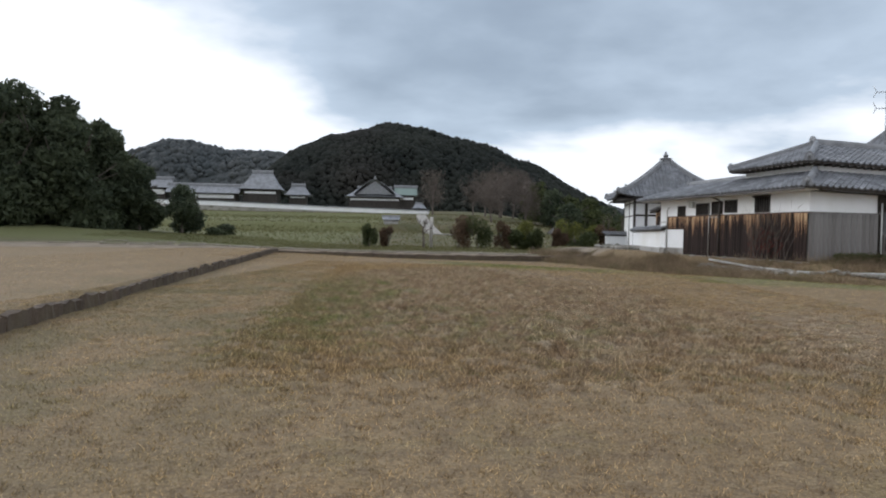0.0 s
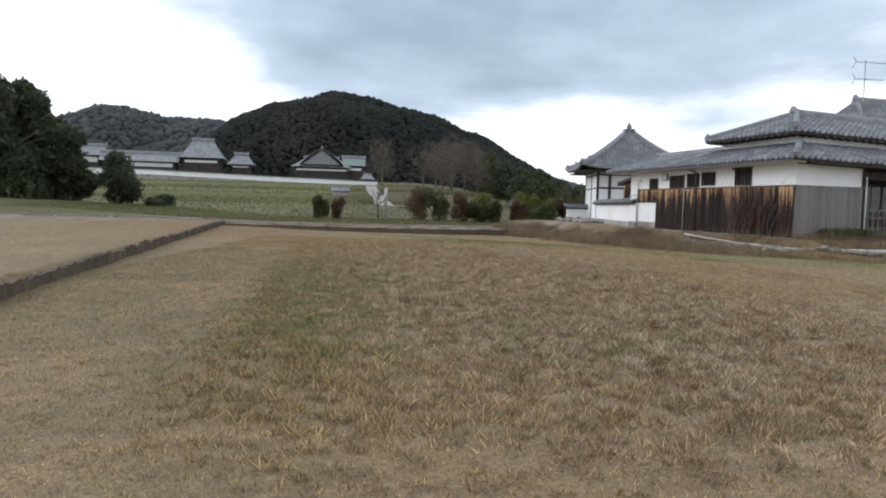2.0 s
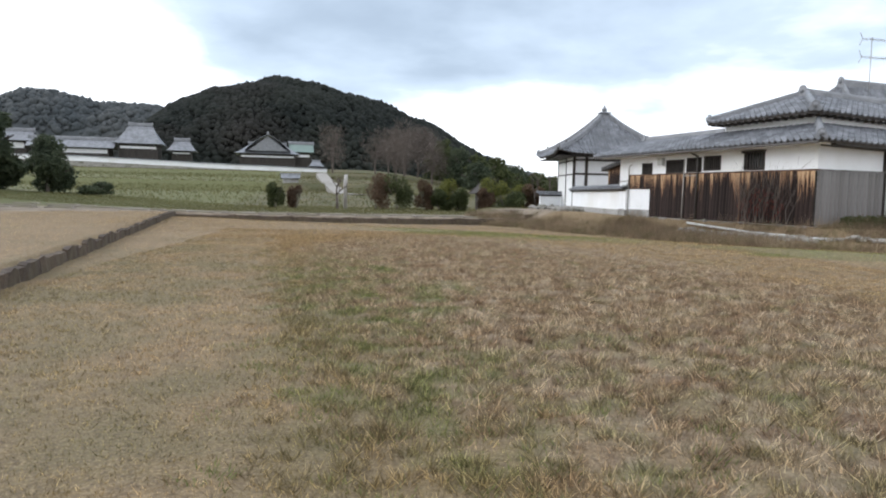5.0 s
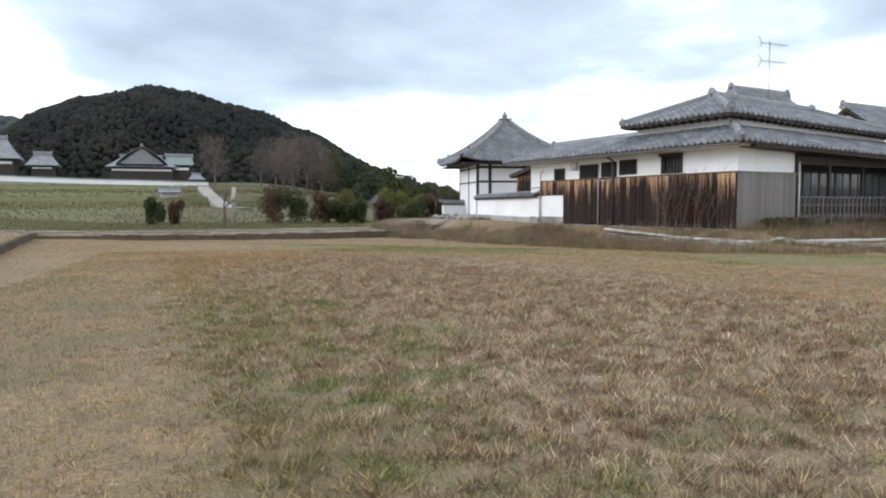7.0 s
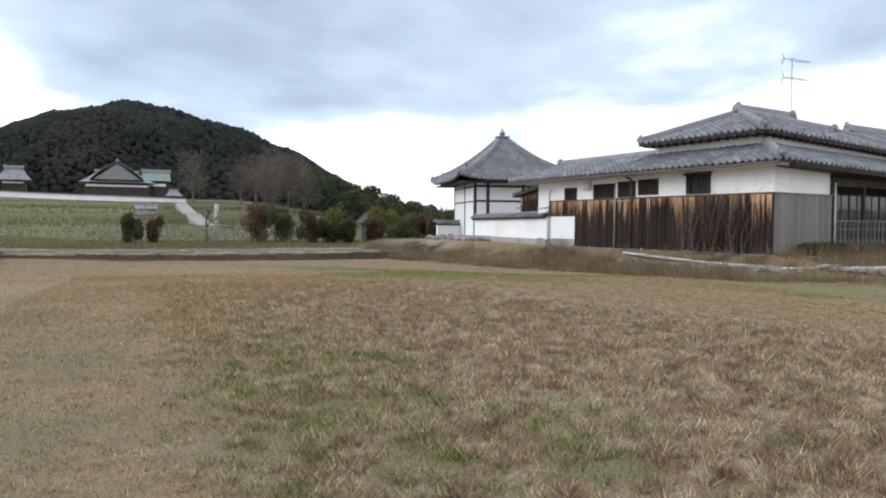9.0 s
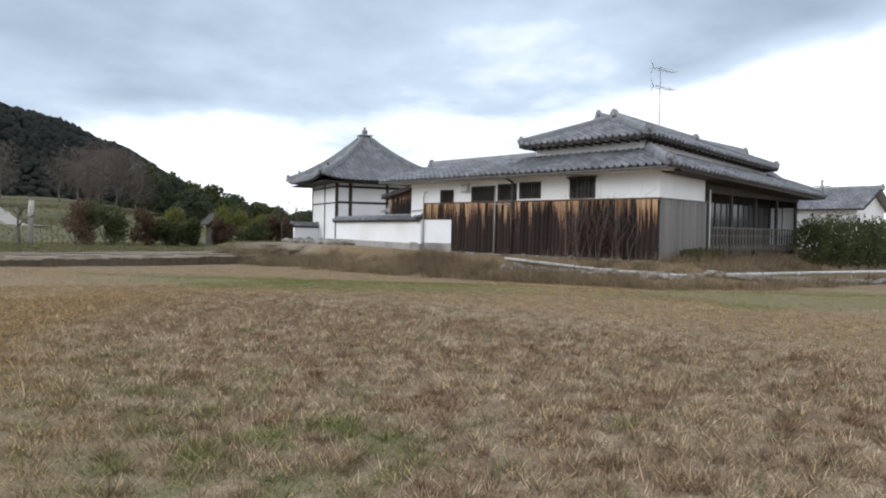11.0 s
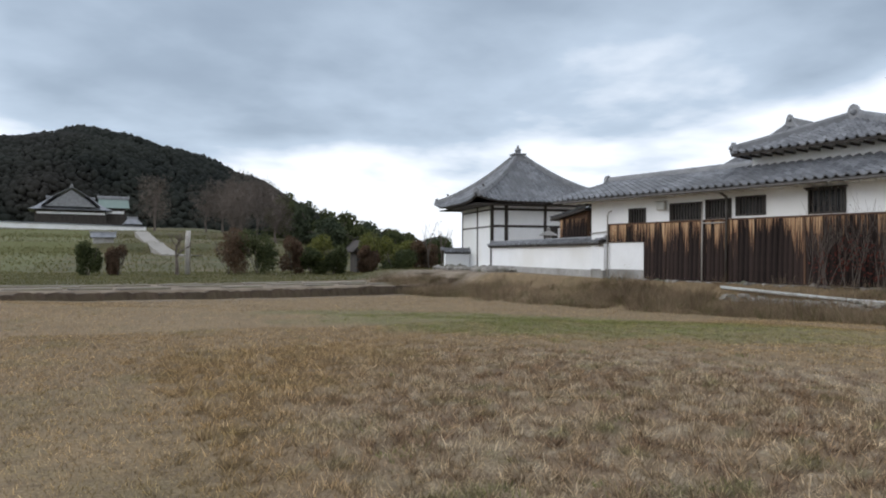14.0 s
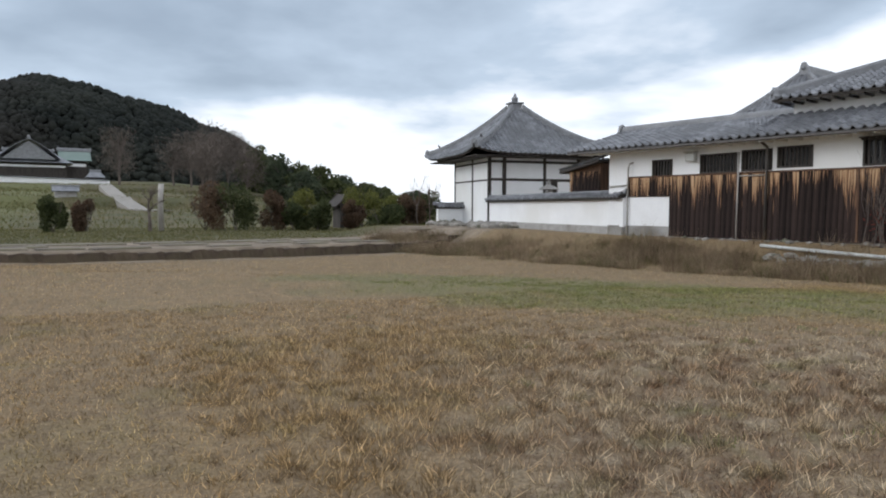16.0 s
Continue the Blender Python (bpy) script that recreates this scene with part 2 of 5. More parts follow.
def turf_colour(nt, spread):
    """Winter turf: gold straw, a rough brown and grey patch, green weeds along its edge. Same pattern for soil and blades."""
    N, L = nt.nodes.new, nt.links.new
    tc = N("ShaderNodeTexCoord")

    def m(op, a, b=0.0, clamp=False):
        n = N("ShaderNodeMath")
        n.operation, n.use_clamp = op, clamp
        for i, q in enumerate((a, b)):
            if isinstance(q, (int, float)):
                n.inputs[i].default_value = q
            else:
                L(q, n.inputs[i])
        return n.outputs[0]

    flat = N("ShaderNodeVectorMath")
    flat.operation = "MULTIPLY"
    flat.inputs[1].default_value = (1, 1, 0)
    L(tc.outputs["Object"], flat.inputs[0])

    def cloud(scale, lo, hi, detail=4, shift=0.0):
        v = N("ShaderNodeVectorMath")
        v.inputs[1].default_value = (shift, shift * 1.7, 0)
        L(flat.outputs[0], v.inputs[0])
        n = N("ShaderNodeTexNoise")
        n.inputs["Scale"].default_value, n.inputs["Detail"].default_value = scale, detail
        L(v.outputs[0], n.inputs["Vector"])
        r = N("ShaderNodeMapRange")
        r.inputs[1].default_value, r.inputs[2].default_value = lo, hi
        L(n.outputs[0], r.inputs[0])
        return r.outputs[0]

    wob, off, pos, sp = N("ShaderNodeTexNoise"), N("ShaderNodeVectorMath"), N("ShaderNodeVectorMath"), N("ShaderNodeSeparateXYZ")
    wob.inputs["Scale"].default_value, wob.inputs["Detail"].default_value = 0.6, 6
    L(flat.outputs[0], wob.inputs["Vector"])
    off.operation = "MULTIPLY_ADD"
    off.inputs[1].default_value, off.inputs[2].default_value = (spread, spread, 0), (-spread / 2, -spread / 2, 0)
    L(wob.outputs["Color"], off.inputs[0])
    L(flat.outputs[0], pos.inputs[0]), L(off.outputs[0], pos.inputs[1]), L(pos.outputs[0], sp.inputs[0])
    X, Y = sp.outputs[0], sp.outputs[1]

    def spot(cx, cy, rx, ry, turn=0.0, hard=1.4):
        c, sn = math.cos(turn), math.sin(turn)
        dx, dy = m("SUBTRACT", X, cx), m("SUBTRACT", Y, cy)
        p = m("DIVIDE", m("ADD", m("MULTIPLY", dx, c), m("MULTIPLY", dy, sn)), rx)
        q = m("DIVIDE", m("SUBTRACT", m("MULTIPLY", dy, c), m("MULTIPLY", dx, sn)), ry)
        return m("MULTIPLY", m("SUBTRACT", 1.0, m("ADD", m("MULTIPLY", p, p), m("MULTIPLY", q, q))), hard, True)

    def mix(fac, a, b):
        x = N("ShaderNodeMix")
        x.data_type = "RGBA"
        for sock, q in (("Factor", fac), ("A", a), ("B", b)):
            if isinstance(q, tuple):
                x.inputs[sock].default_value = (*q, 1)
            elif isinstance(q, float):
                x.inputs[sock].default_value = q
            else:
                L(q, x.inputs[sock])
        return x.outputs["Result"]

    col = mix(cloud(0.5, 0.3, 0.7), (0.29, 0.198, 0.10), (0.39, 0.275, 0.143))
    col = mix(m("MULTIPLY", cloud(0.9, 0.52, 0.68, 5, 3.0), 0.6), col, (0.23, 0.195, 0.085))
    col = mix(m("MULTIPLY", cloud(4.5, 0.47, 0.60, 4, 7.0), 0.7), col, (0.20, 0.138, 0.078))
    col = mix(m("MULTIPLY", cloud(8.0, 0.54, 0.64, 4, 9.0), 0.5), col, (0.45, 0.345, 0.20))
    rough = m("MAXIMUM", spot(0.9, 15.8, 4.6, 12.0, 0.12, 2.2), m("MULTIPLY", spot(4.5, 9.0, 5.0, 4.5), 0.8))
    turf = mix(cloud(1.3, 0.36, 0.62, 5, 11.0), (0.275, 0.185, 0.112), (0.40, 0.315, 0.205))
    turf = mix(m("MULTIPLY", cloud(5.0, 0.48, 0.58, 4, 13.0), 0.72), turf, (0.135, 0.08, 0.052))
    turf = mix(m("MULTIPLY", cloud(4.2, 0.53, 0.62, 4, 17.0), 0.7), turf, (0.48, 0.40, 0.285))
    turf = mix(m("MULTIPLY", cloud(2.2, 0.56, 0.68, 4, 19.0), 0.7), turf, (0.17, 0.165, 0.075))
    col = mix(m("MULTIPLY", rough, 0.92), col, turf)
    weedy = m("MAXIMUM", spot(-1.9, 13.5, 1.3, 8.0, 0.10), m("MULTIPLY", spot(0.5, 8.5, 2.6, 2.5), 0.55))
    col = mix(m("MULTIPLY", weedy, m("MULTIPLY", cloud(2.2, 0.46, 0.62, 5, 23.0), 0.85)), col, (0.15, 0.175, 0.055))
    col = mix(m("MULTIPLY", spot(-4.4, 12, 3.0, 15, 0.17), m("MULTIPLY", cloud(0.8, 0.36, 0.62, 5, 29.0), 0.8)), col, (0.175, 0.152, 0.072))
    lush = m("MAXIMUM", spot(2.9, 30.6, 7.5, 3.9, -0.95, 2.0), m("MAXIMUM", spot(13.0, 21.2, 5.5, 2.4, -0.12, 2.2), spot(15.5, 23.4, 9, 1.8, -0.05)))
    col = mix(m("MULTIPLY", lush, m("ADD", m("MULTIPLY", cloud(1.0, 0.35, 0.65, 5, 31.0), 0.45), 0.45)), col, (0.165, 0.19, 0.058))
    return col, X, Y, m, mix, cloud


def ground_material():
    """Soil and thatch under the blades, a bare path beyond the kerb and greener grass farther on."""
    M = material("dry_turf", (0.2, 0.13, 0.06), (0.3, 0.2, 0.1), 0.5, 0.95, 1.0, fine=40, dist=0.05)
    nt = M.node_tree
    bs = nt.nodes["Principled BSDF"]
    col, X, Y, m, mix, cloud = turf_colour(nt, 3.6)
    # darker than the blades: soil tone, plus painted shade between them
    col = mix(0.40, col, (0.07, 0.047, 0.027))
    # fine dark flecks paint the shaded gaps in the thatch
    col = mix(m("MULTIPLY", cloud(28.0, 0.45, 0.62, 3, 37.0), 0.55), col, (0.08, 0.055, 0.033))
    col = mix(m("MULTIPLY", cloud(60.0, 0.52, 0.66, 3, 41.0), 0.55), col, (0.38, 0.285, 0.165))
    # beyond the far kerb: d is how far past its line
    d = m("SUBTRACT", m("SUBTRACT", Y, 46.8), m("MULTIPLY", X, 0.396))
    bare = m("MULTIPLY", m("ADD", m("MULTIPLY", d, 0.8), 1.5), 1.0, True)
    path = mix(cloud(0.8, 0.38, 0.62, 6, 43.0), (0.145, 0.112, 0.078), (0.265, 0.215, 0.16))
    col = mix(bare, col, path)
    grass = m("MULTIPLY", m("SUBTRACT", d, 6.0), 0.3, True)
    verge = mix(cloud(0.25, 0.4, 0.62, 6, 47.0), (0.066, 0.069, 0.023), (0.108, 0.09, 0.041))
    verge = mix(m("MULTIPLY", cloud(1.6, 0.52, 0.66, 5, 53.0), 0.6), verge, (0.06, 0.052, 0.026))
    col = mix(m("MULTIPLY", grass, 0.95), col, verge)
    # the lawn past the left plot is green too
    l2 = m("MULTIPLY", m("MULTIPLY", m("SUBTRACT", m("MULTIPLY", X, -1.0), 13.0), 0.25, True), m("MULTIPLY", m("SUBTRACT", Y, 43.0), 0.15, True))
    col = mix(m("MULTIPLY", l2, 0.9), col, (0.11, 0.115, 0.038))
    nt.links.new(col, bs.inputs["Base Color"])
    return M


def blade_material():
    """Thin translucent blades, coloured by the turf they stand in, each a little lighter or darker."""
    M = material("turf_blades", (0.3, 0.2, 0.1), (0.4, 0.3, 0.2), 0.5, 0.8, 0.0, spec=0.2)
    nt = M.node_tree
    N, L = nt.nodes.new, nt.links.new
    bs = nt.nodes["Principled BSDF"]
    col, X, Y, m, mix, cloud = turf_colour(nt, 3.6)
    rnd = N("ShaderNodeNewGeometry").outputs["Random Per Island"]
    gain = N("ShaderNodeVectorMath")
    gain.operation = "SCALE"
    L(col, gain.inputs[0])
    L(m("ADD", m("MULTIPLY", m("POWER", rnd, 3.0), 2.1), 0.55), gain.inputs["Scale"])
    c = gain.outputs[0]
    L(c, bs.inputs["Base Color"])
    tl, ms = N("ShaderNodeBsdfTranslucent"), N("ShaderNodeMixShader")
    ms.inputs[0].default_value = 0.4
    L(c, tl.inputs[0]), L(bs.outputs[0], ms.inputs[1]), L(tl.outputs[0], ms.inputs[2])
    L(ms.outputs[0], nt.nodes["Material Output"].inputs["Surface"])
    return M


BLADE = blade_material()
TURF = ground_material()


# ---------------- mesh helpers ----------------
def make(name, verts, faces, mat, parent=None, label="", smooth=False):
    me = bpy.data.meshes.new(name)
    me.from_pydata([tuple(v) for v in verts], [], faces)
    me.materials.append(mat)
    if smooth:
        me.polygons.foreach_set("use_smooth", [True] * len(me.polygons))
    me.update()
    ob = new(name, me)
    if parent:
        ob.parent = parent
    if label:
        ob["label"] = label
    return ob


def part(name, bm, mat, parent=None, label="", smooth=False):
    me = bpy.data.meshes.new(name)
    bmesh.ops.recalc_face_normals(bm, faces=bm.faces)
    bm.to_mesh(me)
    bm.free()
    me.materials.append(mat)
    if smooth:
        me.polygons.foreach_set("use_smooth", [True] * len(me.polygons))
    ob = new(name, me)
    if parent:
        ob.parent = parent
    if label:
        ob["label"] = label
    return ob


def empty(name, m=None, label="", category="", group="", kind=""):
    ob = new(name)
    if m is not None:
        ob.matrix_world = m
    return tagged(ob, label, category, group, kind)


def add_box(bm, x0, x1, y0, y1, z0, z1, bevel=0.0):
    r = bmesh.ops.create_cube(bm, size=1)
    bmesh.ops.scale(bm, vec=(x1 - x0, y1 - y0, z1 - z0), verts=r["verts"])
    bmesh.ops.translate(bm, vec=((x0 + x1) / 2, (y0 + y1) / 2, (z0 + z1) / 2), verts=r["verts"])
    if bevel:
        es = list({e for v in r["verts"] for e in v.link_edges})
        bmesh.ops.bevel(bm, geom=es, offset=bevel, segments=1, affect="EDGES")
    return r


def box(name, x0, x1, y0, y1, z0, z1, mat, parent=None, label="", bevel=0.0):
    bm = bmesh.new()
    add_box(bm, x0, x1, y0, y1, z0, z1, bevel)
    return part(name, bm, mat, parent, label)


def tube(bm, pts, r0, r1=None, sides=7):
    r1 = r0 if r1 is None else r1
    rings = []
    n = len(pts)
    for i, p in enumerate(pts):
        p = Vector(p)
        d = (Vector(pts[min(i + 1, n - 1)]) - Vector(pts[max(i - 1, 0)])).normalized()
        s = d.cross(Vector((0.3, 0.2, 1)) if abs(d.z) < 0.9 else Vector((1, 0.1, 0))).normalized()
        w = d.cross(s)
        r = r0 + (r1 - r0) * i / max(1, n - 1)
        rings.append([bm.verts.new(p + r * (math.cos(a) * s + math.sin(a) * w)) for a in (2 * math.pi * k / sides for k in range(sides))])
    for a, b in zip(rings, rings[1:]):
        for k in range(sides):
            bm.faces.new((a[k], a[(k + 1) % sides], b[(k + 1) % sides], b[k]))
    bm.faces.new(rings[0][::-1]), bm.faces.new(rings[-1])


def pipe(name, pts, r, mat, parent=None, label="", sides=8):
    bm = bmesh.new()
    tube(bm, pts, r, sides=sides)
    return part(name, bm, mat, parent, label, True)


def pierced_wall(name, axis, s0, s1, z0, z1, t0, t1, holes, mat, parent=None, label=""):
    """A wall from s0 to s1 along an axis (0 or 1), t0..t1 thick, with real openings (s, s, z, z)."""
    bm = bmesh.new()
    ss = sorted({s0, s1, *[h for q in holes for h in q[:2]]})
    for a, b in zip(ss, ss[1:]):
        zs = sorted({z0, z1, *[h for q in holes if q[0] < b and q[1] > a for h in q[2:]]})
        for c, d in zip(zs, zs[1:]):
            if any(q[0] <= a and q[1] >= b and q[2] <= c and q[3] >= d for q in holes):
                continue
            if axis:
                add_box(bm, t0, t1, a, b, c, d)
            else:
                add_box(bm, a, b, t0, t1, c, d)
    bmesh.ops.remove_doubles(bm, verts=bm.verts, dist=0.0005)
    return part(name, bm, mat, parent, label)


TW, TL = 0.31, 0.28


def slope(parent, E0, E1, T0, T1, sag=0.0, lift=0.0, mat=None, tiles=True, single=None, name="roof_slope", step=None):
    """A tiled roof slope: eave E0-E1, top T0-T1 (they may meet). sag bends it hollow, lift turns its eave corners up."""
    E0, E1, T0, T1 = (Vector(p) for p in (E0, E1, T0, T1))
    along = (E1 - E0).normalized()
    width = (E1 - E0).length
    l0, l1 = (T0 - E0).dot(along), (T1 - E0).dot(along)
    up = (T0 - E0) - along * l0
    length = up.length
    updir = up.normalized()
    nrm = along.cross(updir).normalized()
    if nrm.z < 0:
        nrm = -nrm

    def at(s, r, h=0.0):
        f = r / length
        lo, hi = l0 * f, width + (l1 - width) * f
        k = abs(2 * (s - lo) / max(0.01, hi - lo) - 1)
        return E0 + along * s + updir * r + nrm * h + Vector((0, 0, -sag * 4 * f * (1 - f) * (1 - 0.3 * f) + lift * k ** 5 * (1 - f) ** 2))

    tw, tl = step or (TW, TL)
    # deck below the tiles
    vs, fs, rows, cols = [], [], 8, 10
    for h in (-0.015, -0.11):
        for i in range(rows + 1):
            f = i / rows
            lo, hi = l0 * f, width + (l1 - width) * f
            for j in range(cols + 1):
                vs.append(at(lo + (hi - lo) * j / cols, f * length, h))
    n = (rows + 1) * (cols + 1)
    for i in range(rows):
        for j in range(cols):
            a = i * (cols + 1) + j
            fs += [(a, a + 1, a + cols + 2, a + cols + 1), (n + a + cols + 1, n + a + cols + 2, n + a + 1, n + a)]
    rim = [j for j in range(cols + 1)] + [i * (cols + 1) + cols for i in range(1, rows + 1)] + [rows * (cols + 1) + j for j in range(cols - 1, -1, -1)] + [i * (cols + 1) for i in range(rows - 1, 0, -1)]
    fs += [(a, n + a, n + b, b) for a, b in zip(rim, rim[1:] + rim[:1])]
    deck = make(name, vs, fs, DARKWOOD if tiles else (mat or TILE), parent)
    if not tiles:
        return deck
    prof = [(0.0, 0.082), (0.12, 0.094), (0.25, 0.055), (0.36, 0.008), (0.6, 0.0), (0.86, 0.016), (1.0, 0.078)]
    vs, fs = [], []
    nr, nc = max(1, round(length / tl)), max(1, round(width / tw))
    dl, dw = length / nr, width / nc
    for k in range(nr):
        for c in range(nc):
            s, r = c * dw, k * dl
            f = (r + dl / 2) / length
            lo, hi = l0 * f, width + (l1 - width) * f
            if not (lo - 0.3 * dw <= s + dw / 2 <= hi + 0.3 * dw):
                continue
            jig = random.uniform(-0.006, 0.006)
            base = len(vs)
            for rr, hh in ((r - 0.02, 0.0), (r - 0.02, 0.035), (r + dl, 0.005)):
                for q, h in prof:
                    vs.append(at(min(max(s + q * dw, lo - 0.15), hi + 0.15), min(rr, length), (h + hh if hh else h - 0.02) + jig))
            m = len(prof)
            for j in range(m - 1):
                fs += [(base + j, base + j + 1, base + m + j + 1, base + m + j), (base + m + j, base + m + j + 1, base + 2 * m + j + 1, base + 2 * m + j)]
    ob = make("roof_tiles", vs, fs, mat or TILE, deck)
    ob["kind"] = "stuff"
    return deck


def ridge(parent, p0, p1, w=0.3, h=0.3, ends=(True, True), sag=0.0, name="ridge"):
    """A ridge of stacked flat tiles under a round cap, with an ornament tile at its open ends."""
    p0, p1 = Vector(p0), Vector(p1)
    d = (p1 - p0)
    flat = Vector((d.x, d.y, 0)).normalized()
    side = Vector((-flat.y, flat.x, 0))
    prof = [(-0.5, -0.25), (-0.5, 0.12), (-0.42, 0.12), (-0.42, 0.4), (-0.36, 0.4), (-0.36, 0.66), (-0.3, 0.7), (-0.22, 0.92), (0, 1.02), (0.22, 0.92), (0.3, 0.7), (0.36, 0.66), (0.36, 0.4), (0.42, 0.4), (0.42, 0.12), (0.5, 0.12), (0.5, -0.25)]
    n = 9
    vs, fs, m = [], [], len(prof)
    for i in range(n):
        f = i / (n - 1)
        c = p0 + d * f - Vector((0, 0, sag * 4 * f * (1 - f)))
        vs += [c + side * (x * w) + Vector((0, 0, z * h)) for x, z in prof]
    for i in range(n - 1):
        fs += [(i * m + j, i * m + (j + 1) % m, (i + 1) * m + (j + 1) % m, (i + 1) * m + j) for j in range(m)]
    fs += [tuple(range(m))[::-1], tuple(range((n - 1) * m, n * m))]
    ob = make(name, vs, fs, RIDGE, parent)
    for on, p, sg in ((ends[0], p0, -1), (ends[1], p1, 1)):
        if not on:
            continue
        bm = bmesh.new()
        pts = [(-0.62, -0.35), (-0.8, 0.0), (-0.62, 0.35), (-0.5, 0.9), (-0.28, 1.25), (0, 1.38), (0.28, 1.25), (0.5, 0.9), (0.62, 0.35), (0.8, 0.0), (0.62, -0.35)]
        a = [bm.verts.new(p + side * (x * w) + Vector((0, 0, z * h)) - flat * sg * 0.03) for x, z in pts]
        b = [bm.verts.new(p + side * (x * w) + Vector((0, 0, z * h)) + flat * sg * 0.11) for x, z in pts]
        bm.faces.new(a), bm.faces.new(b[::-1])
        for i in range(len(a)):
            j = (i + 1) % len(a)
            bm.faces.new((a[i], b[i], b[j], a[j]))
        q = bmesh.ops.create_uvsphere(bm, u_segments=8, v_segments=6, radius=w * 0.34)
        bmesh.ops.translate(bm, vec=p + flat * sg * 0.11 + Vector((0, 0, 0.55 * h)), verts=q["verts"])
        part("ridge_end_tile", bm, RIDGE, ob)
    return ob


# ---------------- ground ----------------
def smooth(v, a, b):
    q = min(1.0, max(0.0, (v - a) / (b - a)))
    return q * q * (3 - 2 * q)


TURN13 = radians(13)
HO = Vector((15.69, 29.73, 0))


def house_local(x, y):
    dx, dy = x - HO.x, y - HO.y
    return dx * math.cos(TURN13) + dy * math.sin(TURN13), -dx * math.sin(TURN13) + dy * math.cos(TURN13)


def kerb_left_x(y):
    return -4.05 - 0.175 * y


def past_far_kerb(x, y):
    return (y - 46.8 - 0.396 * x) * 0.93


def height(x, y):
    e = 1 - math.exp(-max(0.0, y - 30 + 0.8 * x - 2) / 11)
    inside = -0.65 * e + 0.07 * smooth(x, -3, 0.5) * (1 - smooth(x, 4, 8)) * smooth(y, 1, 6) * (1 - smooth(y, 24, 30))
    inside += 0.035 * noise.noise((x * 0.5, y * 0.5, 0)) * (1 - smooth(y, 60, 70))
    outside = 0.22 - 0.4 * e
    outside += 0.055 * max(0.0, -14 - x) * smooth(y, 38, 66) * (1 - smooth(-x, 40, 70)) * (1 - smooth(y, 85, 110))
    outside += 0.03 * noise.noise((x * 0.15, y * 0.15, 3))
    fade = 1 - 0.75 * smooth(x, -2, 45)
    far = 1.4 * smooth(y, 78, 113) + 1.5 * smooth(y, 114, 117) + 1.0 * smooth(y, 118, 138) + 1.3 * smooth(y, 138, 141) + 0.5 * smooth(y, 141, 165) + 1.8 * smooth(y, 181, 188) + 6 * smooth(y, 200, 420)
    out = max(smooth(kerb_left_x(y) - x, 0.0, 0.25), smooth(past_far_kerb(x, y), 0.0, 0.3))
    z = inside + (outside - inside) * out + far * fade
    if -8 < x < 10 and -1 < y < 31:
        turf = smooth(x, -2.6, -0.6) * smooth(y, 1, 5) * (1 - smooth(y, 25, 30)) * (1 - smooth(x, 7, 10))
        z += (0.012 + 0.045 * turf) * noise.noise((x * 2.6, y * 2.6, 1)) + 0.025 * turf * noise.noise((x * 6.1, y * 6.1, 2))
    a, b = house_local(x, y)
    gap = math.hypot(max(0.0, -0.3 - a), max(0.0, -1.0 - b))
    if gap < 9 and y < 66:
        z += (0.40 - z) * math.exp(-((gap / 1.35) ** 1.4)) * (1 - smooth(b, 30, 36))
    return z


def axis_steps(lo, hi, fine0, fine1, fine, grow=1.18):
    out = list(np.arange(fine0, fine1, fine))
    s, v = fine, fine1
    while v < hi:
        out.append(v)
        s *= grow
        v += s
    out.append(hi)
    s, v, left = fine, fine0, []
    while v > lo:
        s *= grow
        v -= s
        left.append(max(v, lo))
    return left[::-1] + out


gx, gy = axis_steps(-2500, 2500, -13, 12, 0.16, 1.06), axis_steps(-600, 3500, 0.5, 54, 0.16, 1.04)
gv = [(x, y, height(x, y)) for y in gy for x in gx]
nx = len(gx)
gf = [(j * nx + i, j * nx + i + 1, (j + 1) * nx + i + 1, (j + 1) * nx + i) for j in range(len(gy) - 1) for i in range(nx - 1)]
tagged(make("ground", gv, gf, TURF, smooth=True), "dry winter turf in brown, straw and green patches", "ground", kind="structure")
GX, GY, GZ = np.array(gx), np.array(gy), np.array([v[2] for v in gv]).reshape(len(gy), nx)
del gv, gf


def ground_z(xy):
    """Heights of the ground sheet under many points at once."""
    i = np.clip(np.searchsorted(GX, xy[:, 0]) - 1, 0, len(GX) - 2)
    j = np.clip(np.searchsorted(GY, xy[:, 1]) - 1, 0, len(GY) - 2)
    u = (xy[:, 0] - GX[i]) / (GX[i + 1] - GX[i])
    v = (xy[:, 1] - GY[j]) / (GY[j + 1] - GY[j])
    return (GZ[j, i] * (1 - u) + GZ[j, i + 1] * u) * (1 - v) + (GZ[j + 1, i] * (1 - u) + GZ[j + 1, i + 1] * u) * v


# ---------------- old house ----------------
HOUSE = empty("old_house", pose(HO.x, HO.y, 0, 0, 0, 13), "old Japanese house, white plaster above charred boards, grey tiled roofs", "house")
WINDOWS = [(10.27, 11.15, 2.60, 3.25), (7.74, 9.14, 2.66, 3.34), (6.53, 7.58, 2.68, 3.39), (5.25, 6.37, 2.74, 3.42), (2.66, 3.83, 2.69, 3.48)]
pierced_wall("plaster_wall", 1, 0.0, 13.2, 0.3, 3.95, 0.0, 0.16, WINDOWS, PLASTER, HOUSE)
pierced_wall("plaster_wall", 0, 0.162, 3.55, 0.3, 3.95, 0.0, 0.16, [], PLASTER, HOUSE)
box("back_wall", 0.2, 13.3, 9.0, 9.16, 0.3, 3.5, PLASTER, HOUSE)
box("end_wall", 13.3, 13.46, 1.3, 9.16, 0.3, 3.4, PLASTER, HOUSE)
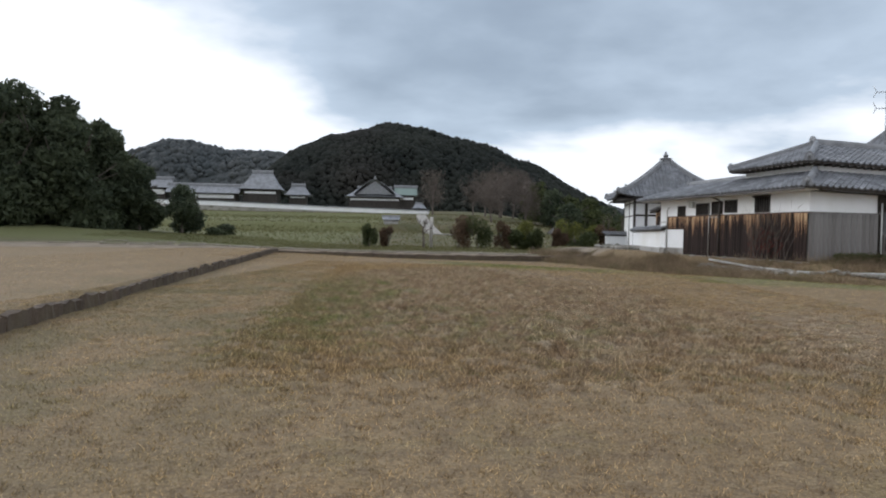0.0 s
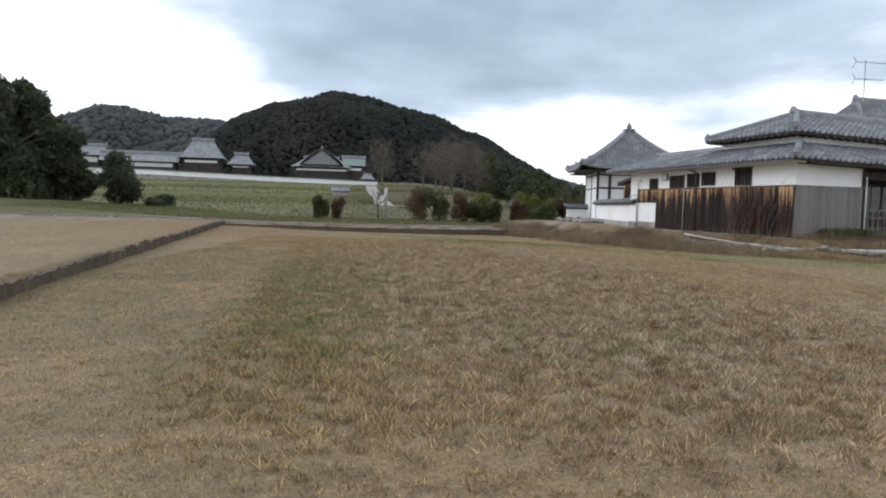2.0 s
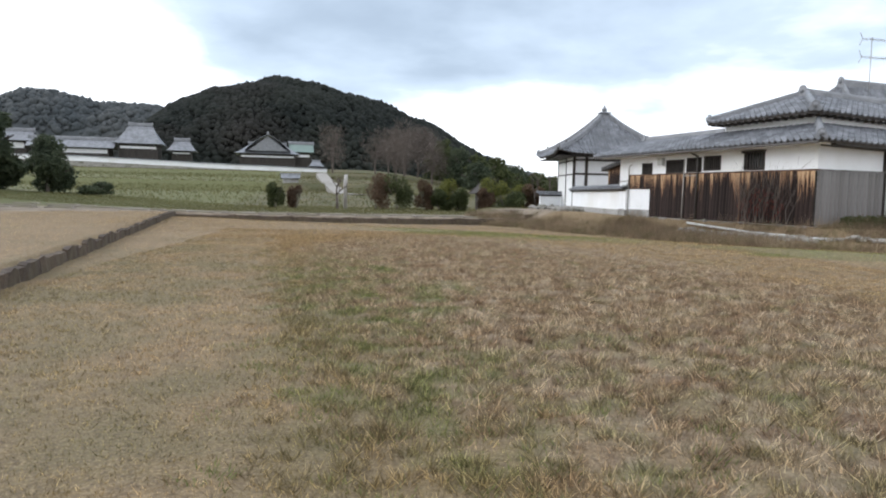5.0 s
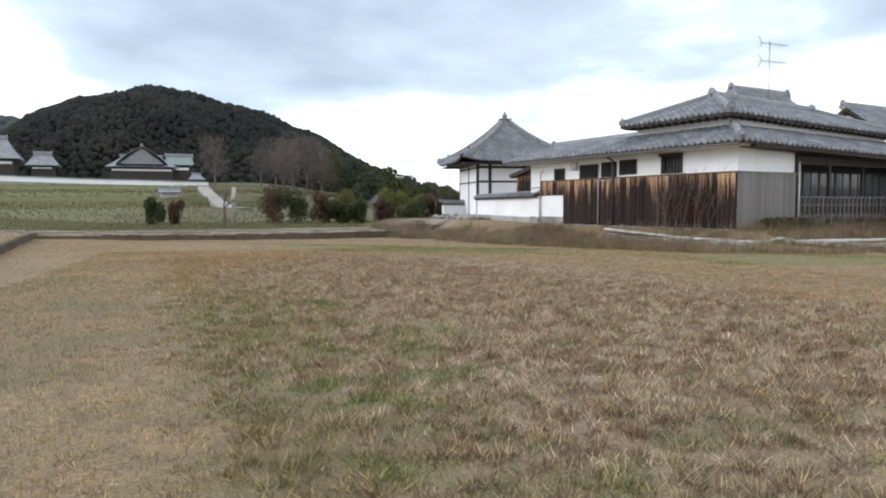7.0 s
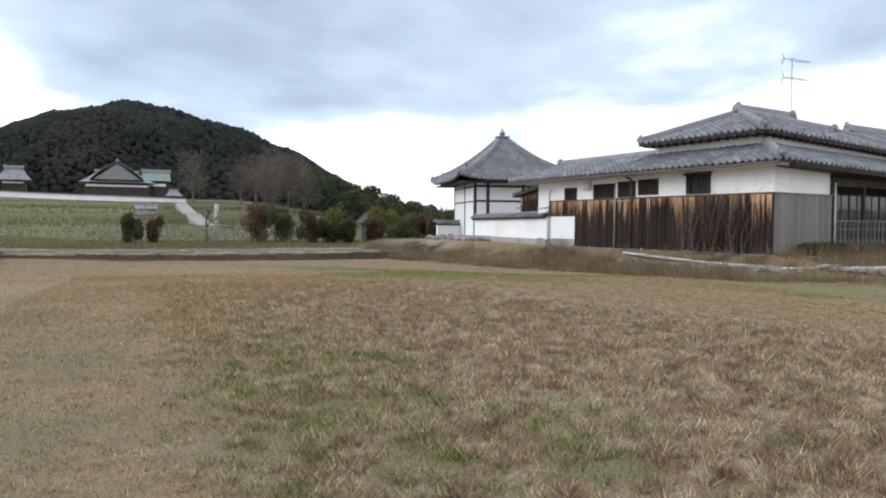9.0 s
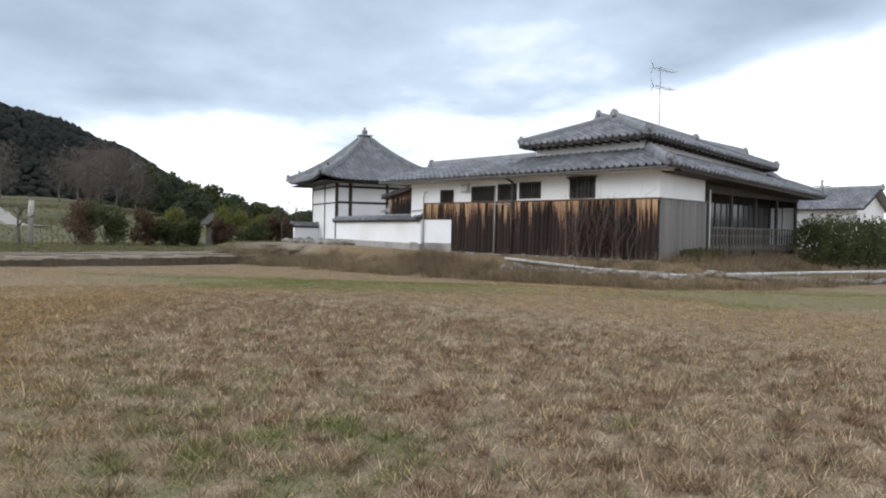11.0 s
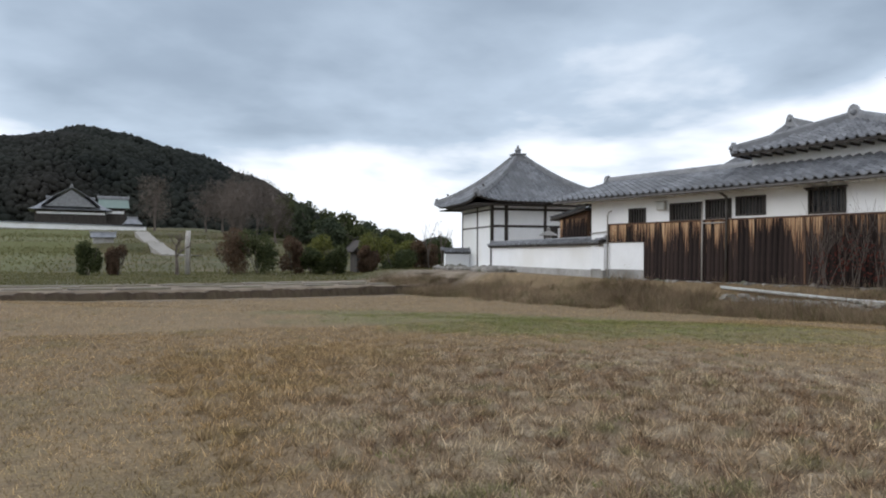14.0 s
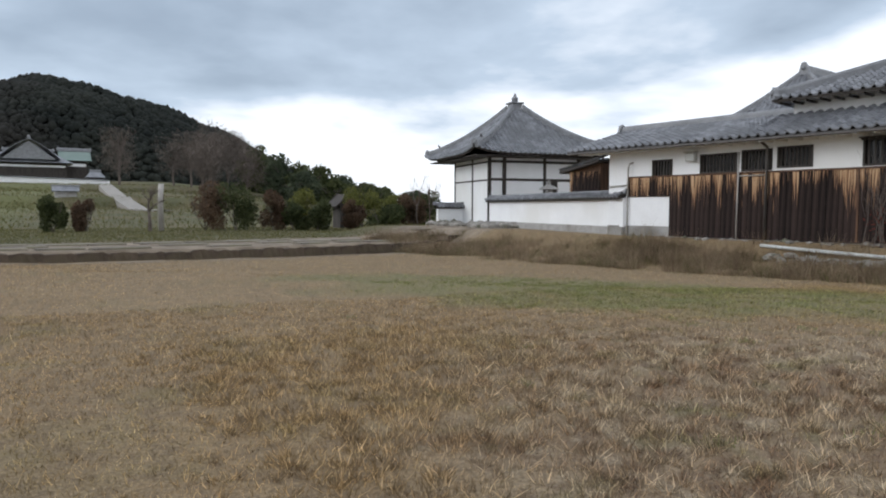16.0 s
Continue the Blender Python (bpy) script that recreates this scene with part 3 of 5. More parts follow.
box("wing_end_wall", 0.17, 5.6, 13.04, 13.2, 0.3, 3.9, PLASTER, HOUSE)
box("wing_back_wall", 5.6, 5.76, 9.17, 13.2, 0.3, 3.9, PLASTER, HOUSE)
box("floor_slab", 0.17, 13.2, 0.17, 13.0, 0.25, 0.55, DARKWOOD, HOUSE)
box("house_ceiling", 0.17, 13.2, 0.3, 8.95, 3.5, 3.58, DARKWOOD, HOUSE)


def lattice_window(b0, b1, z0, z1, bars):
    w = empty("lattice_window")
    w.parent = HOUSE
    w.location = (0, (b0 + b1) / 2, (z0 + z1) / 2)
    hw, hh = (b1 - b0) / 2, (z1 - z0) / 2
    bm = bmesh.new()
    for q in ((-hw, -hw + 0.06, -hh, hh), (hw - 0.06, hw, -hh, hh), (-hw + 0.06, hw - 0.06, hh - 0.05, hh), (-hw + 0.06, hw - 0.06, -hh, -hh + 0.06)):
        add_box(bm, -0.03, 0.07, *q)
    part("window_frame", bm, DARKWOOD, w)
    box("pane", 0.10, 0.12, -hw, hw, -hh, hh, GLASSDARK, w)
    n = bars
    for i in range(n):
        y = -hw + 0.06 + (2 * hw - 0.12) * (i + 0.5) / n
        box("bar", -0.01, 0.035, y - 0.018, y + 0.018, -hh + 0.06, hh - 0.05, DARKWOOD, w)


for (b0, b1, z0, z1), n in zip(WINDOWS, (6, 10, 8, 8, 6)):
    lattice_window(b0, b1, z0, z1, n)
# small saw-edged hood over the end window
bm = bmesh.new()
add_box(bm, -0.16, 0.0, 2.6, 3.9, 3.49, 3.53, 0.006)
for i in range(6):
    add_box(bm, -0.16, -0.13, 2.66 + i * 0.205, 2.80 + i * 0.205, 3.42, 3.488)
part("window_hood", bm, DARKWOOD, HOUSE)
bm = bmesh.new()
add_box(bm, -0.22, 0.0, 9.24, 9.64, 3.10, 3.42, 0.04)
add_box(bm, -0.26, -0.01, 9.20, 9.68, 3.42, 3.46, 0.01)
part("vent_hood", bm, PIPEWHITE, HOUSE, "white sheet metal vent hood")

# boarding of the front: boards, top rail, battens
BTOP = 2.60


def board_mesh(w, h):
    bm = bmesh.new()
    add_box(bm, -0.014, 0.014, -w / 2, w / 2, -h, 0, 0.004)
    me = bpy.data.meshes.new("plank")
    bm.to_mesh(me)
    bm.free()
    return me


pos = 0.03
meshes = {}
k = 0
while pos < 12.15:
    w = random.choice((0.16, 0.18, 0.2, 0.22))
    low = pos + w / 2 > 10.24
    h = BTOP - (1.88 if low else 0.42)
    key = (w, low)
    if key not in meshes:
        meshes[key] = board_mesh(w - 0.006, h)
        meshes[key].materials.append(CHARRED)
    ob = new("plank", meshes[key])
    ob.parent = HOUSE
    ob.location = (-0.075 + random.uniform(-0.008, 0.008), pos + w / 2, BTOP)
    pos += w
box("board_backing", -0.058, -0.003, 0.0, 10.24, 0.42, BTOP - 0.02, DARKWOOD, HOUSE)
box("side_batten", -0.115, -0.09, 3.86, 3.92, 0.45, BTOP, OLDWOOD, HOUSE)
box("top_rail", -0.12, -0.002, -0.12, 12.2, BTOP + 0.003, BTOP + 0.06, OLDWOOD, HOUSE, bevel=0.008)
box("white_panel", -0.06, -0.004, 10.26, 12.17, 0.78, 1.86, PLASTER, HOUSE, "stained white plaster panel")
box("panel_base", -0.08, -0.004, 10.26, 12.17, 0.2, 0.776, CONCRETE, HOUSE)
box("wall_base", -0.05, -0.004, 12.18, 13.2, 0.2, 0.77, CONCRETE, HOUSE)
# grey boards on the short side
pos = 0.0
gm = {}
while pos < 3.5:
    w = random.choice((0.2, 0.24, 0.28))
    w = min(w, 3.55 - pos)
    me = gm.get(round(w, 2))
    if me is None:
        bm = bmesh.new()
        add_box(bm, -w / 2 + 0.003, w / 2 - 0.003, -0.014, 0.014, -2.16, 0, 0.004)
        me = bpy.data.meshes.new("plank")
        bm.to_mesh(me)
        bm.free()
        me.materials.append(GREYWOOD)
        gm[round(w, 2)] = me
    ob = new("plank", me)
    ob.parent = HOUSE
    ob.location = (pos + w / 2 - 0.08, -0.075 + random.uniform(-0.006, 0.006), BTOP)
    pos += w
box("board_backing", 0.0, 3.5, -0.058, -0.003, 0.42, BTOP - 0.02, DARKWOOD, HOUSE)
box("top_rail", -0.002, 3.6, -0.12, -0.002, BTOP + 0.003, BTOP + 0.055, GREYWOOD, HOUSE, bevel=0.008)
box("corner_post", 3.46, 3.6, -0.11, 0.03, 0.35, 3.75, DARKWOOD, HOUSE, bevel=0.01)
pipe("white_post", [(3.55, -0.16, 0.4), (3.55, -0.16, 3.1)], 0.035, PIPEWHITE, HOUSE)

# gallery beyond the boards: deck, rail, posts, sliding screens
box("gallery_floor", 3.6, 13.2, 0.0, 1.3, 0.78, 0.86, RAILWOOD, HOUSE)
box("gallery_beam", 3.6, 13.3, 0.0, 0.12, 3.0, 3.35, DARKWOOD, HOUSE)
for a in (5.9, 8.3, 10.7, 13.1):
    box("gallery_post", a - 0.06, a + 0.06, 0.0, 0.12, 0.35, 2.998, DARKWOOD, HOUSE, bevel=0.01)
for z in (0.90, 1.32, 1.64):
    box("gallery_rail", 3.62, 13.1, -0.06, -0.005, z, z + 0.06, RAILWOOD, HOUSE, bevel=0.006)
bal = None
for i in range(31):
    a = 3.75 + i * 0.305
    if bal is None:
        bm = bmesh.new()
        add_box(bm, -0.025, 0.025, -0.03, 0.02, 0, 0.98, 0.004)
        bal = part("baluster", bm, RAILWOOD, HOUSE)
    else:
        ob = new("baluster", bal.data)
        ob.parent = HOUSE
    (bal if i == 0 else ob).location = (a, -0.09, 0.72)
box("screen_wall", 3.6, 13.2, 1.32, 1.4, 2.85, 3.6, DARKWOOD, HOUSE)
SCREENPANE = material("old_window_glass", (0.05, 0.055, 0.06), (0.11, 0.115, 0.12), 1.0, 0.18, 0.0)
for i in range(8):
    a0 = 3.62 + i * 1.195
    s = empty("sliding_screen")
    s.parent = HOUSE
    s.location = (a0, 1.33, 0.86)
    bm = bmesh.new()
    for q in ((0, 0.06, 0, 1.98), (1.13, 1.19, 0, 1.98), (0.06, 1.13, 0, 0.6), (0.06, 1.13, 1.9, 1.98), (0.06, 1.13, 1.22, 1.26), (0.57, 0.61, 0.6, 1.9)):
        add_box(bm, q[0], q[1], -0.02, 0.02, q[2], q[3])
    part("screen_frame", bm, DARKWOOD, s)
    box("pane", 0.06, 1.13, 0.0, 0.006, 0.6, 1.9, SCREENPANE, s)
box("gallery_foundation", 3.6, 13.2, 0.5, 0.62, 0.2, 0.776, STONE, HOUSE)

box("gallery_end_wall", 13.2, 13.3, 0.13, 1.3, 0.5, 3.3, DARKWOOD, HOUSE)
for i in range(2):
    box("paper_screen", 13.185, 13.197, 0.16 + i * 0.57, 0.68 + i * 0.57, 0.95, 2.75, PLASTER, HOUSE)
for i in range(4):
    box("curtain", 4.9 + i * 2.35, 5.9 + i * 2.35, 1.36, 1.37, 2.15, 2.7, PLASTER, HOUSE, "faded white cloth behind the glass")

# pipes on the front
pipe("downpipe", [(-0.75, 6.60, 3.70), (-0.6, 6.61, 3.58), (-0.16, 6.63, 3.42), (-0.14, 6.64, 3.2), (-0.14, 6.66, 0.45)], 0.045, PIPEDARK, HOUSE, "brown downpipe")
pipe("drain_pipe", [(-0.12, 7.62, 3.33), (-0.13, 7.65, 0.40)], 0.03, PIPEGREY, HOUSE)
pipe("drain_pipe", [(-0.12, 6.72, 2.53), (-0.13, 7.6, 2.53)], 0.025, PIPEGREY, HOUSE)
pipe("drain_pipe", [(-0.03, 12.02, 3.2), (-0.12, 12.1, 3.15), (-0.13, 12.17, 3.0), (-0.13, 12.17, 0.4)], 0.03, PIPEGREY, HOUSE)
pipe("drain_pipe", [(-0.06, 12.3, 2.34), (-0.06, 13.2, 2.3)], 0.025, PIPEGREY, HOUSE)

# lower roof: front run, wing and side run
EZ, EO = 3.72, 0.85
SINK = 0.42  # the old frame has settled towards its far end
slope(HOUSE, (-EO, 14.7, EZ), (-EO, 6.9, EZ), (3.0, 14.9, 4.78), (3.0, 6.9, 4.78))
slope(HOUSE, (-EO, 6.9, EZ), (-EO, -EO, EZ), (1.25, 6.9, 4.55), (1.25, 1.25, 4.55))
slope(HOUSE, (-EO, -EO, EZ), (14.4, -EO, EZ - SINK), (1.25, 1.25, 4.55), (12.3, 1.25, 4.55 - SINK))
slope(HOUSE, (14.4, -EO, EZ - SINK), (14.4, 10.0, EZ - SINK), (12.3, 1.25, 4.55 - SINK), (12.3, 9.9, 4.55 - SINK))
slope(HOUSE, (6.3, 9.0, 3.75), (6.3, 14.9, 3.75), (3.0, 9.0, 4.78), (3.0, 14.9, 4.78), tiles=False)
ridge(HOUSE, (3.0, 15.0, 4.80), (3.0, 7.2, 4.80), 0.3, 0.26, (True, False))
ridge(HOUSE, (-EO + 0.15, -EO + 0.15, EZ + 0.1), (1.2, 1.2, 4.62), 0.3, 0.24, (True, False))
ridge(HOUSE, (14.3, -EO + 0.1, EZ + 0.1 - SINK), (12.4, 1.2, 4.62 - SINK), 0.3, 0.24, (True, False))
# soffit boards and rafters
for i in range(32):
    b = -0.5 + i * 0.47
    box("rafter", -EO + 0.02, -0.003, b - 0.035, b + 0.035, 3.56, 3.64, PLASTER, HOUSE)
box("soffit", -EO + 0.05, -0.003, -0.7, 14.5, 3.642, 3.66, PLASTER, HOUSE)
bm = bmesh.new()
add_box(bm, 0.0, 13.9, -EO + 0.05, -0.003, 3.56, 3.62)
for v in bm.verts:
    v.co.z -= SINK * v.co.x / 14
part("soffit", bm, DARKWOOD, HOUSE)
box("gutter", -EO - 0.12, -EO - 0.02, -0.8, 14.6, 3.58, 3.66, PIPEDARK, HOUSE, bevel=0.02)
# clerestory band between the roofs
bm = bmesh.new()
add_box(bm, 1.3, 12.2, 1.3, 1.45, 4.0, 4.9)
add_box(bm, 1.3, 1.45, 1.451, 6.4, 4.3, 5.15)
add_box(bm, 12.05, 12.2, 1.451, 6.4, 4.0, 4.7)
add_box(bm, 1.3, 12.2, 6.401, 6.55, 4.3, 5.15)
part("clerestory_wall", bm, PLASTER, HOUSE)
UZ = 5.02
slope(HOUSE, (0.5, 6.9, UZ), (0.5, 0.75, UZ), (3.42, 4.0, 6.16), (3.42, 3.9, 6.16))
slope(HOUSE, (0.5, 0.75, UZ), (12.65, 0.75, UZ - SINK), (3.42, 3.9, 6.16), (10.3, 3.9, 6.16 - 0.6 * SINK))
slope(HOUSE, (12.65, 0.75, UZ - SINK), (12.65, 6.9, UZ - SINK), (10.3, 3.9, 6.16 - 0.6 * SINK), (10.3, 4.0, 6.16 - 0.6 * SINK))
slope(HOUSE, (12.65, 6.9, UZ - SINK), (0.5, 6.9, UZ), (10.3, 4.0, 6.16 - 0.6 * SINK), (3.42, 4.0, 6.16), tiles=False)
ridge(HOUSE, (3.25, 3.95, 6.17), (10.5, 3.95, 6.17 - 0.6 * SINK), 0.34, 0.34)
ridge(HOUSE, (0.6, 0.85, UZ + 0.08), (3.3, 3.8, 6.17), 0.3, 0.24, (True, False))
ridge(HOUSE, (0.6, 6.8, UZ + 0.08), (3.3, 4.1, 6.17), 0.3, 0.24, (True, False))
ridge(HOUSE, (12.55, 0.85, UZ + 0.08 - SINK), (10.4, 3.8, 6.17 - 0.6 * SINK), 0.3, 0.24, (True, False))
for i in range(28):
    a = 0.9 + i * 0.42
    dz = SINK * (a - 0.5) / 12.15
    box("rafter", a - 0.03, a + 0.03, 0.8, 1.298, 4.86 - dz, 4.93 - dz, DARKWOOD, HOUSE)
for i in range(14):
    b = 1.2 + i * 0.42
    box("rafter", 0.55, 1.298, b - 0.03, b + 0.03, 4.86, 4.93, DARKWOOD, HOUSE)

# stone footing of the house
bm = bmesh.new()
for i in range(70):
    b = -0.2 + i * 0.18 + random.uniform(-0.05, 0.05)
    q = bmesh.ops.create_icosphere(bm, subdivisions=1, radius=1)
    bmesh.ops.scale(bm, vec=(random.uniform(0.1, 0.2), random.uniform(0.09, 0.18), random.uniform(0.07, 0.15)), verts=q["verts"])
    for vv in q["verts"]:
        vv.co *= 1 + 0.25 * noise.noise(vv.co * 5 + Vector((i * 3.1, 0, 0)))
    bmesh.ops.translate(bm, vec=(-0.12 - random.random() * 0.25, b, 0.33 + random.uniform(-0.08, 0.05)), verts=q["verts"])
part("footing_stones", bm, STONE, HOUSE)["kind"] = "stuff"

# rear hall whose ridge shows above the house
REAR = empty("rear_hall", pose(HO.x, HO.y, 0, 0, 0, 13), "rear wing with a grey tiled gable roof", "house")
box("wall", 15.2, 22.2, 10.5, 17.6, 0.2, 5.9, PLASTER, REAR)
slope(REAR, (14.4, 9.6, 5.75), (23.0, 9.6, 5.75), (17.3, 14.05, 9.0), (23.0, 14.05, 9.0), sag=0.2)
slope(REAR, (14.4, 18.5, 5.75), (14.4, 9.6, 5.75), (17.3, 14.1, 9.0), (17.3, 14.0, 9.0), sag=0.2)
slope(REAR, (23.0, 18.5, 5.75), (14.4, 18.5, 5.75), (23.0, 14.05, 9.0), (17.3, 14.05, 9.0), tiles=False)
ridge(REAR, (17.2, 14.05, 9.0), (23.1, 14.05, 9.0), 0.36, 0.42)
ridge(REAR, (14.5, 9.7, 5.85), (17.3, 14.0, 9.0), 0.3, 0.26, (True, False), sag=0.2)
ridge(REAR, (14.5, 18.4, 5.85), (17.3, 14.1, 9.0), 0.3, 0.26, (True, False), sag=0.2)

WING = empty("far_wing", pose(HO.x, HO.y, 0, 0, 0, 13), "far wing with a grey tiled gable roof", "house")
box("wall", 30.6, 39.7, 10.9, 17.2, 0.2, 5.9, PLASTER, WING)
slope(WING, (30.0, 9.8, 5.8), (40.4, 9.8, 5.8), (30.0, 14.05, 8.75), (40.4, 14.05, 8.75), sag=0.15)
slope(WING, (40.4, 18.3, 5.8), (30.0, 18.3, 5.8), (40.4, 14.05, 8.75), (30.0, 14.05, 8.75), sag=0.15, tiles=False)
ridge(WING, (29.9, 14.05, 8.75), (40.5, 14.05, 8.75), 0.36, 0.42)
for a in (30.6, 39.55):
    bm = bmesh.new()
    g = [bm.verts.new((a + da, b, z)) for da in (0, 0.15) for b, z in ((10.9, 5.901), (17.2, 5.901), (14.05, 8.2))]
    for q in ((0, 1, 2), (5, 4, 3), (0, 3, 4, 1), (1, 4, 5, 2), (2, 5, 3, 0)):
        bm.faces.new([g[n] for n in q])
    part("gable", bm, PLASTER, WING)

# boarded lean-to between house and pavilion
LEAN = empty("boarded_annex", pose(HO.x, HO.y, 0, 0, 0, 13), "small brown boarded annex with a tiled lean-to roof", "shed")
box("wall", 1.6, 3.2, 15.0, 16.8, 0.3, 3.05, OLDWOOD, LEAN)
bm = bmesh.new()
g = [bm.verts.new(p) for p in ((1.6, 16.8, 3.051), (1.6, 15.0, 3.051), (1.6, 15.0, 3.42), (1.6, 16.8, 3.1), (3.2, 16.8, 3.051), (3.2, 15.0, 3.051), (3.2, 15.0, 3.42), (3.2, 16.8, 3.1))]
for q in ((0, 1, 2, 3), (7, 6, 5, 4), (0, 4, 5, 1), (1, 5, 6, 2), (2, 6, 7, 3), (3, 7, 4, 0)):
    bm.faces.new([g[i] for i in q])
part("gable_board", bm, OLDWOOD, LEAN)
annex_plank = board_mesh(0.19, 1.03)
annex_plank.materials.append(CHARRED)
for i in range(9):
    ob = new("plank", annex_plank)
    ob.parent = LEAN
    ob.location = (1.575, 15.11 + i * 0.197, 3.08)
slope(LEAN, (1.3, 17.2, 3.12), (3.4, 17.2, 3.12), (1.3, 14.9, 3.55), (3.4, 14.9, 3.55))

# ---------------- antenna ----------------
ANT = empty("roof_antenna", pose(22.4, 35.9, 0), "grey television antenna mast on the roof", "antenna")
pipe("mast", [(0, 0, 5.6), (0, 0, 9.3)], 0.022, METAL, ANT)
ay = Vector((math.cos(radians(8)), math.sin(radians(8)), 0))
for zz_, ln in ((9.2, 1.75), (8.35, 1.7)):
    p0, p1 = -ay * 0.55 + Vector((0, 0, zz_)), ay * (ln - 0.55) + Vector((0, 0, zz_))
    bo = pipe("boom", [p0, p1], 0.014, METAL, ANT)
    for i in range(8):
        c = p0 + (p1 - p0) * (0.08 + 0.12 * i)
        pipe("rod", [c + Vector((0.06, -0.28, 0)), c + Vector((-0.06, 0.28, 0))], 0.006, METAL, bo, sides=5)
    for sg in (1, -1):
        pipe("reflector", [p0, p0 + Vector((-0.16, 0, 0.3 * sg))], 0.016, METAL, bo, sides=5)

# ---------------- pavilion ----------------
PAV = empty("square_pavilion", pose(14.1, 55.7, 0, 0, 0, -5), "square white temple pavilion with a hollow pyramid tile roof", "pavilion")
S, B = 5.9, 0.47
box("plaster_wall", 0.02, 0.16, 0.02, S - 0.02, B, 4.4, PLASTER, PAV)
pierced_wall("plaster_wall", 0, 0.162, S - 0.162, B, 4.4, 0.02, 0.16, [(3.75, 4.5, B, 3.1)], PLASTER, PAV)
box("plaster_wall", S - 0.16, S - 0.02, 0.02, S - 0.02, B, 4.4, PLASTER, PAV)
box("plaster_wall", 0.162, S - 0.162, S - 0.16, S - 0.02, B, 4.4, PLASTER, PAV)
box("dark_door", 3.75, 4.5, 0.08, 0.12, B, 3.1, DARKWOOD, PAV)
for x, y, w in ((0.06, 0.06, 0.09), (0.06, 2.65, 0.08), (0.06, S - 0.06, 0.08), (0.98, 0.05, 0.11), (3.6, 0.05, 0.09), (S - 0.06, 0.06, 0.09), (S - 0.06, S - 0.06, 0.09)):
    box("post", x - w, x + w, y - w, y + w, B - 0.02, 4.42, DARKWOOD, PAV, bevel=0.01)
for z in (3.05, 4.1):
    h = 0.15
    box("tie_beam", -0.01, 0.02, 0.1, S - 0.1, z, z + h * 0.6, DARKWOOD, PAV)
    box("tie_beam", 0.1, S - 0.1, -0.012, 0.02, z, z + h, DARKWOOD, PAV)
box("base_slab", -0.25, S + 0.25, -0.25, S + 0.25, -0.3, B - 0.02, CONCRETE, PAV, bevel=0.03)
V, PZ, AZ = 1.55, 4.55, 7.6
c0, c1, ap = -V, S + V, S / 2
top = 0.38
corners = [(c0, c0), (c1, c0), (c1, c1), (c0, c1)]
tops = [(ap - top, ap - top), (ap + top, ap - top), (ap + top, ap + top), (ap - top, ap + top)]
for i in (0, 1, 2, 3):
    j = (i + 1) % 4
    slope(PAV, (*corners[i], PZ), (*corners[j], PZ), (*tops[i], AZ), (*tops[j], AZ), sag=0.34, lift=0.36, tiles=i in (0, 3, 1))
    ridge(PAV, (*(Vector(corners[i]) * 0.97 + Vector((ap, ap)) * 0.03), PZ + 0.36), (*tops[i], AZ + 0.06), 0.34, 0.3, (True, False), sag=0.34, name="hip_ridge")
    q = Vector(corners[i]) * 0.80 + Vector((ap, ap)) * 0.20
    bm = bmesh.new()
    tube(bm, [(q.x, q.y, PZ + 0.62), (q.x + (q.x - ap) * 0.02, q.y + (q.y - ap) * 0.02, PZ + 0.85), (q.x + (q.x - ap) * 0.06, q.y + (q.y - ap) * 0.06, PZ + 1.05)], 0.12, 0.05, 6)
    part("hip_ornament", bm, DARKWOOD, PAV)
box("eave_board", c0 + 0.25, c1 - 0.25, c0 + 0.25, c1 - 0.25, PZ - 0.16, PZ - 0.10, DARKWOOD, PAV)
bm = bmesh.new()
add_box(bm, ap - 0.48, ap + 0.48, ap - 0.48, ap + 0.48, AZ - 0.1, AZ + 0.12, 0.03)
add_box(bm, ap - 0.34, ap + 0.34, ap - 0.34, ap + 0.34, AZ + 0.121, AZ + 0.4, 0.02)
add_box(bm, ap - 0.46, ap + 0.46, ap - 0.46, ap + 0.46, AZ + 0.401, AZ + 0.48, 0.02)
part("finial_base", bm, RIDGE, PAV)
bm = bmesh.new()
for r, z, s in ((0.2, 0.56, 0.45), (0.22, 0.72, 0.8), (0.09, 0.93, 1.6)):
    q = bmesh.ops.create_uvsphere(bm, u_segments=12, v_segments=8, radius=r)
    bmesh.ops.scale(bm, vec=(1, 1, s), verts=q["verts"])
    bmesh.ops.translate(bm, vec=(ap, ap, AZ + z), verts=q["verts"])
part("finial_jewel", bm, RIDGE, PAV, smooth=True)

# ---------------- boundary wall ----------------
BW = empty("boundary_wall", pose(14.15, 55.5, 0, 0, 0, 0), "white plastered boundary wall with a grey tile coping", "wall")
d = Vector((12.92 - 14.15, 41.75 - 55.5))
BW.rotation_euler = (0, 0, math.atan2(d.y, d.x))
ln = d.length
box("plaster", 0.1, ln, -0.14, 0.14, 0.72, 1.86, PLASTER, BW)
box("base", 0.05, ln, -0.2, 0.2, -0.4, 0.718, CONCRETE, BW, bevel=0.02)
slope(BW, (0.0, -0.36, 1.88), (ln, -0.36, 1.88), (0.0, 0.0, 2.05), (ln, 0.0, 2.05), step=(0.26, 0.19), name="coping")
slope(BW, (0.0, 0.36, 1.88), (ln, 0.36, 1.88), (0.0, 0.0, 2.05), (ln, 0.0, 2.05), tiles=False, name="coping")
ridge(BW, (-0.05, 0, 2.05), (ln, 0, 2.05), 0.2, 0.13)

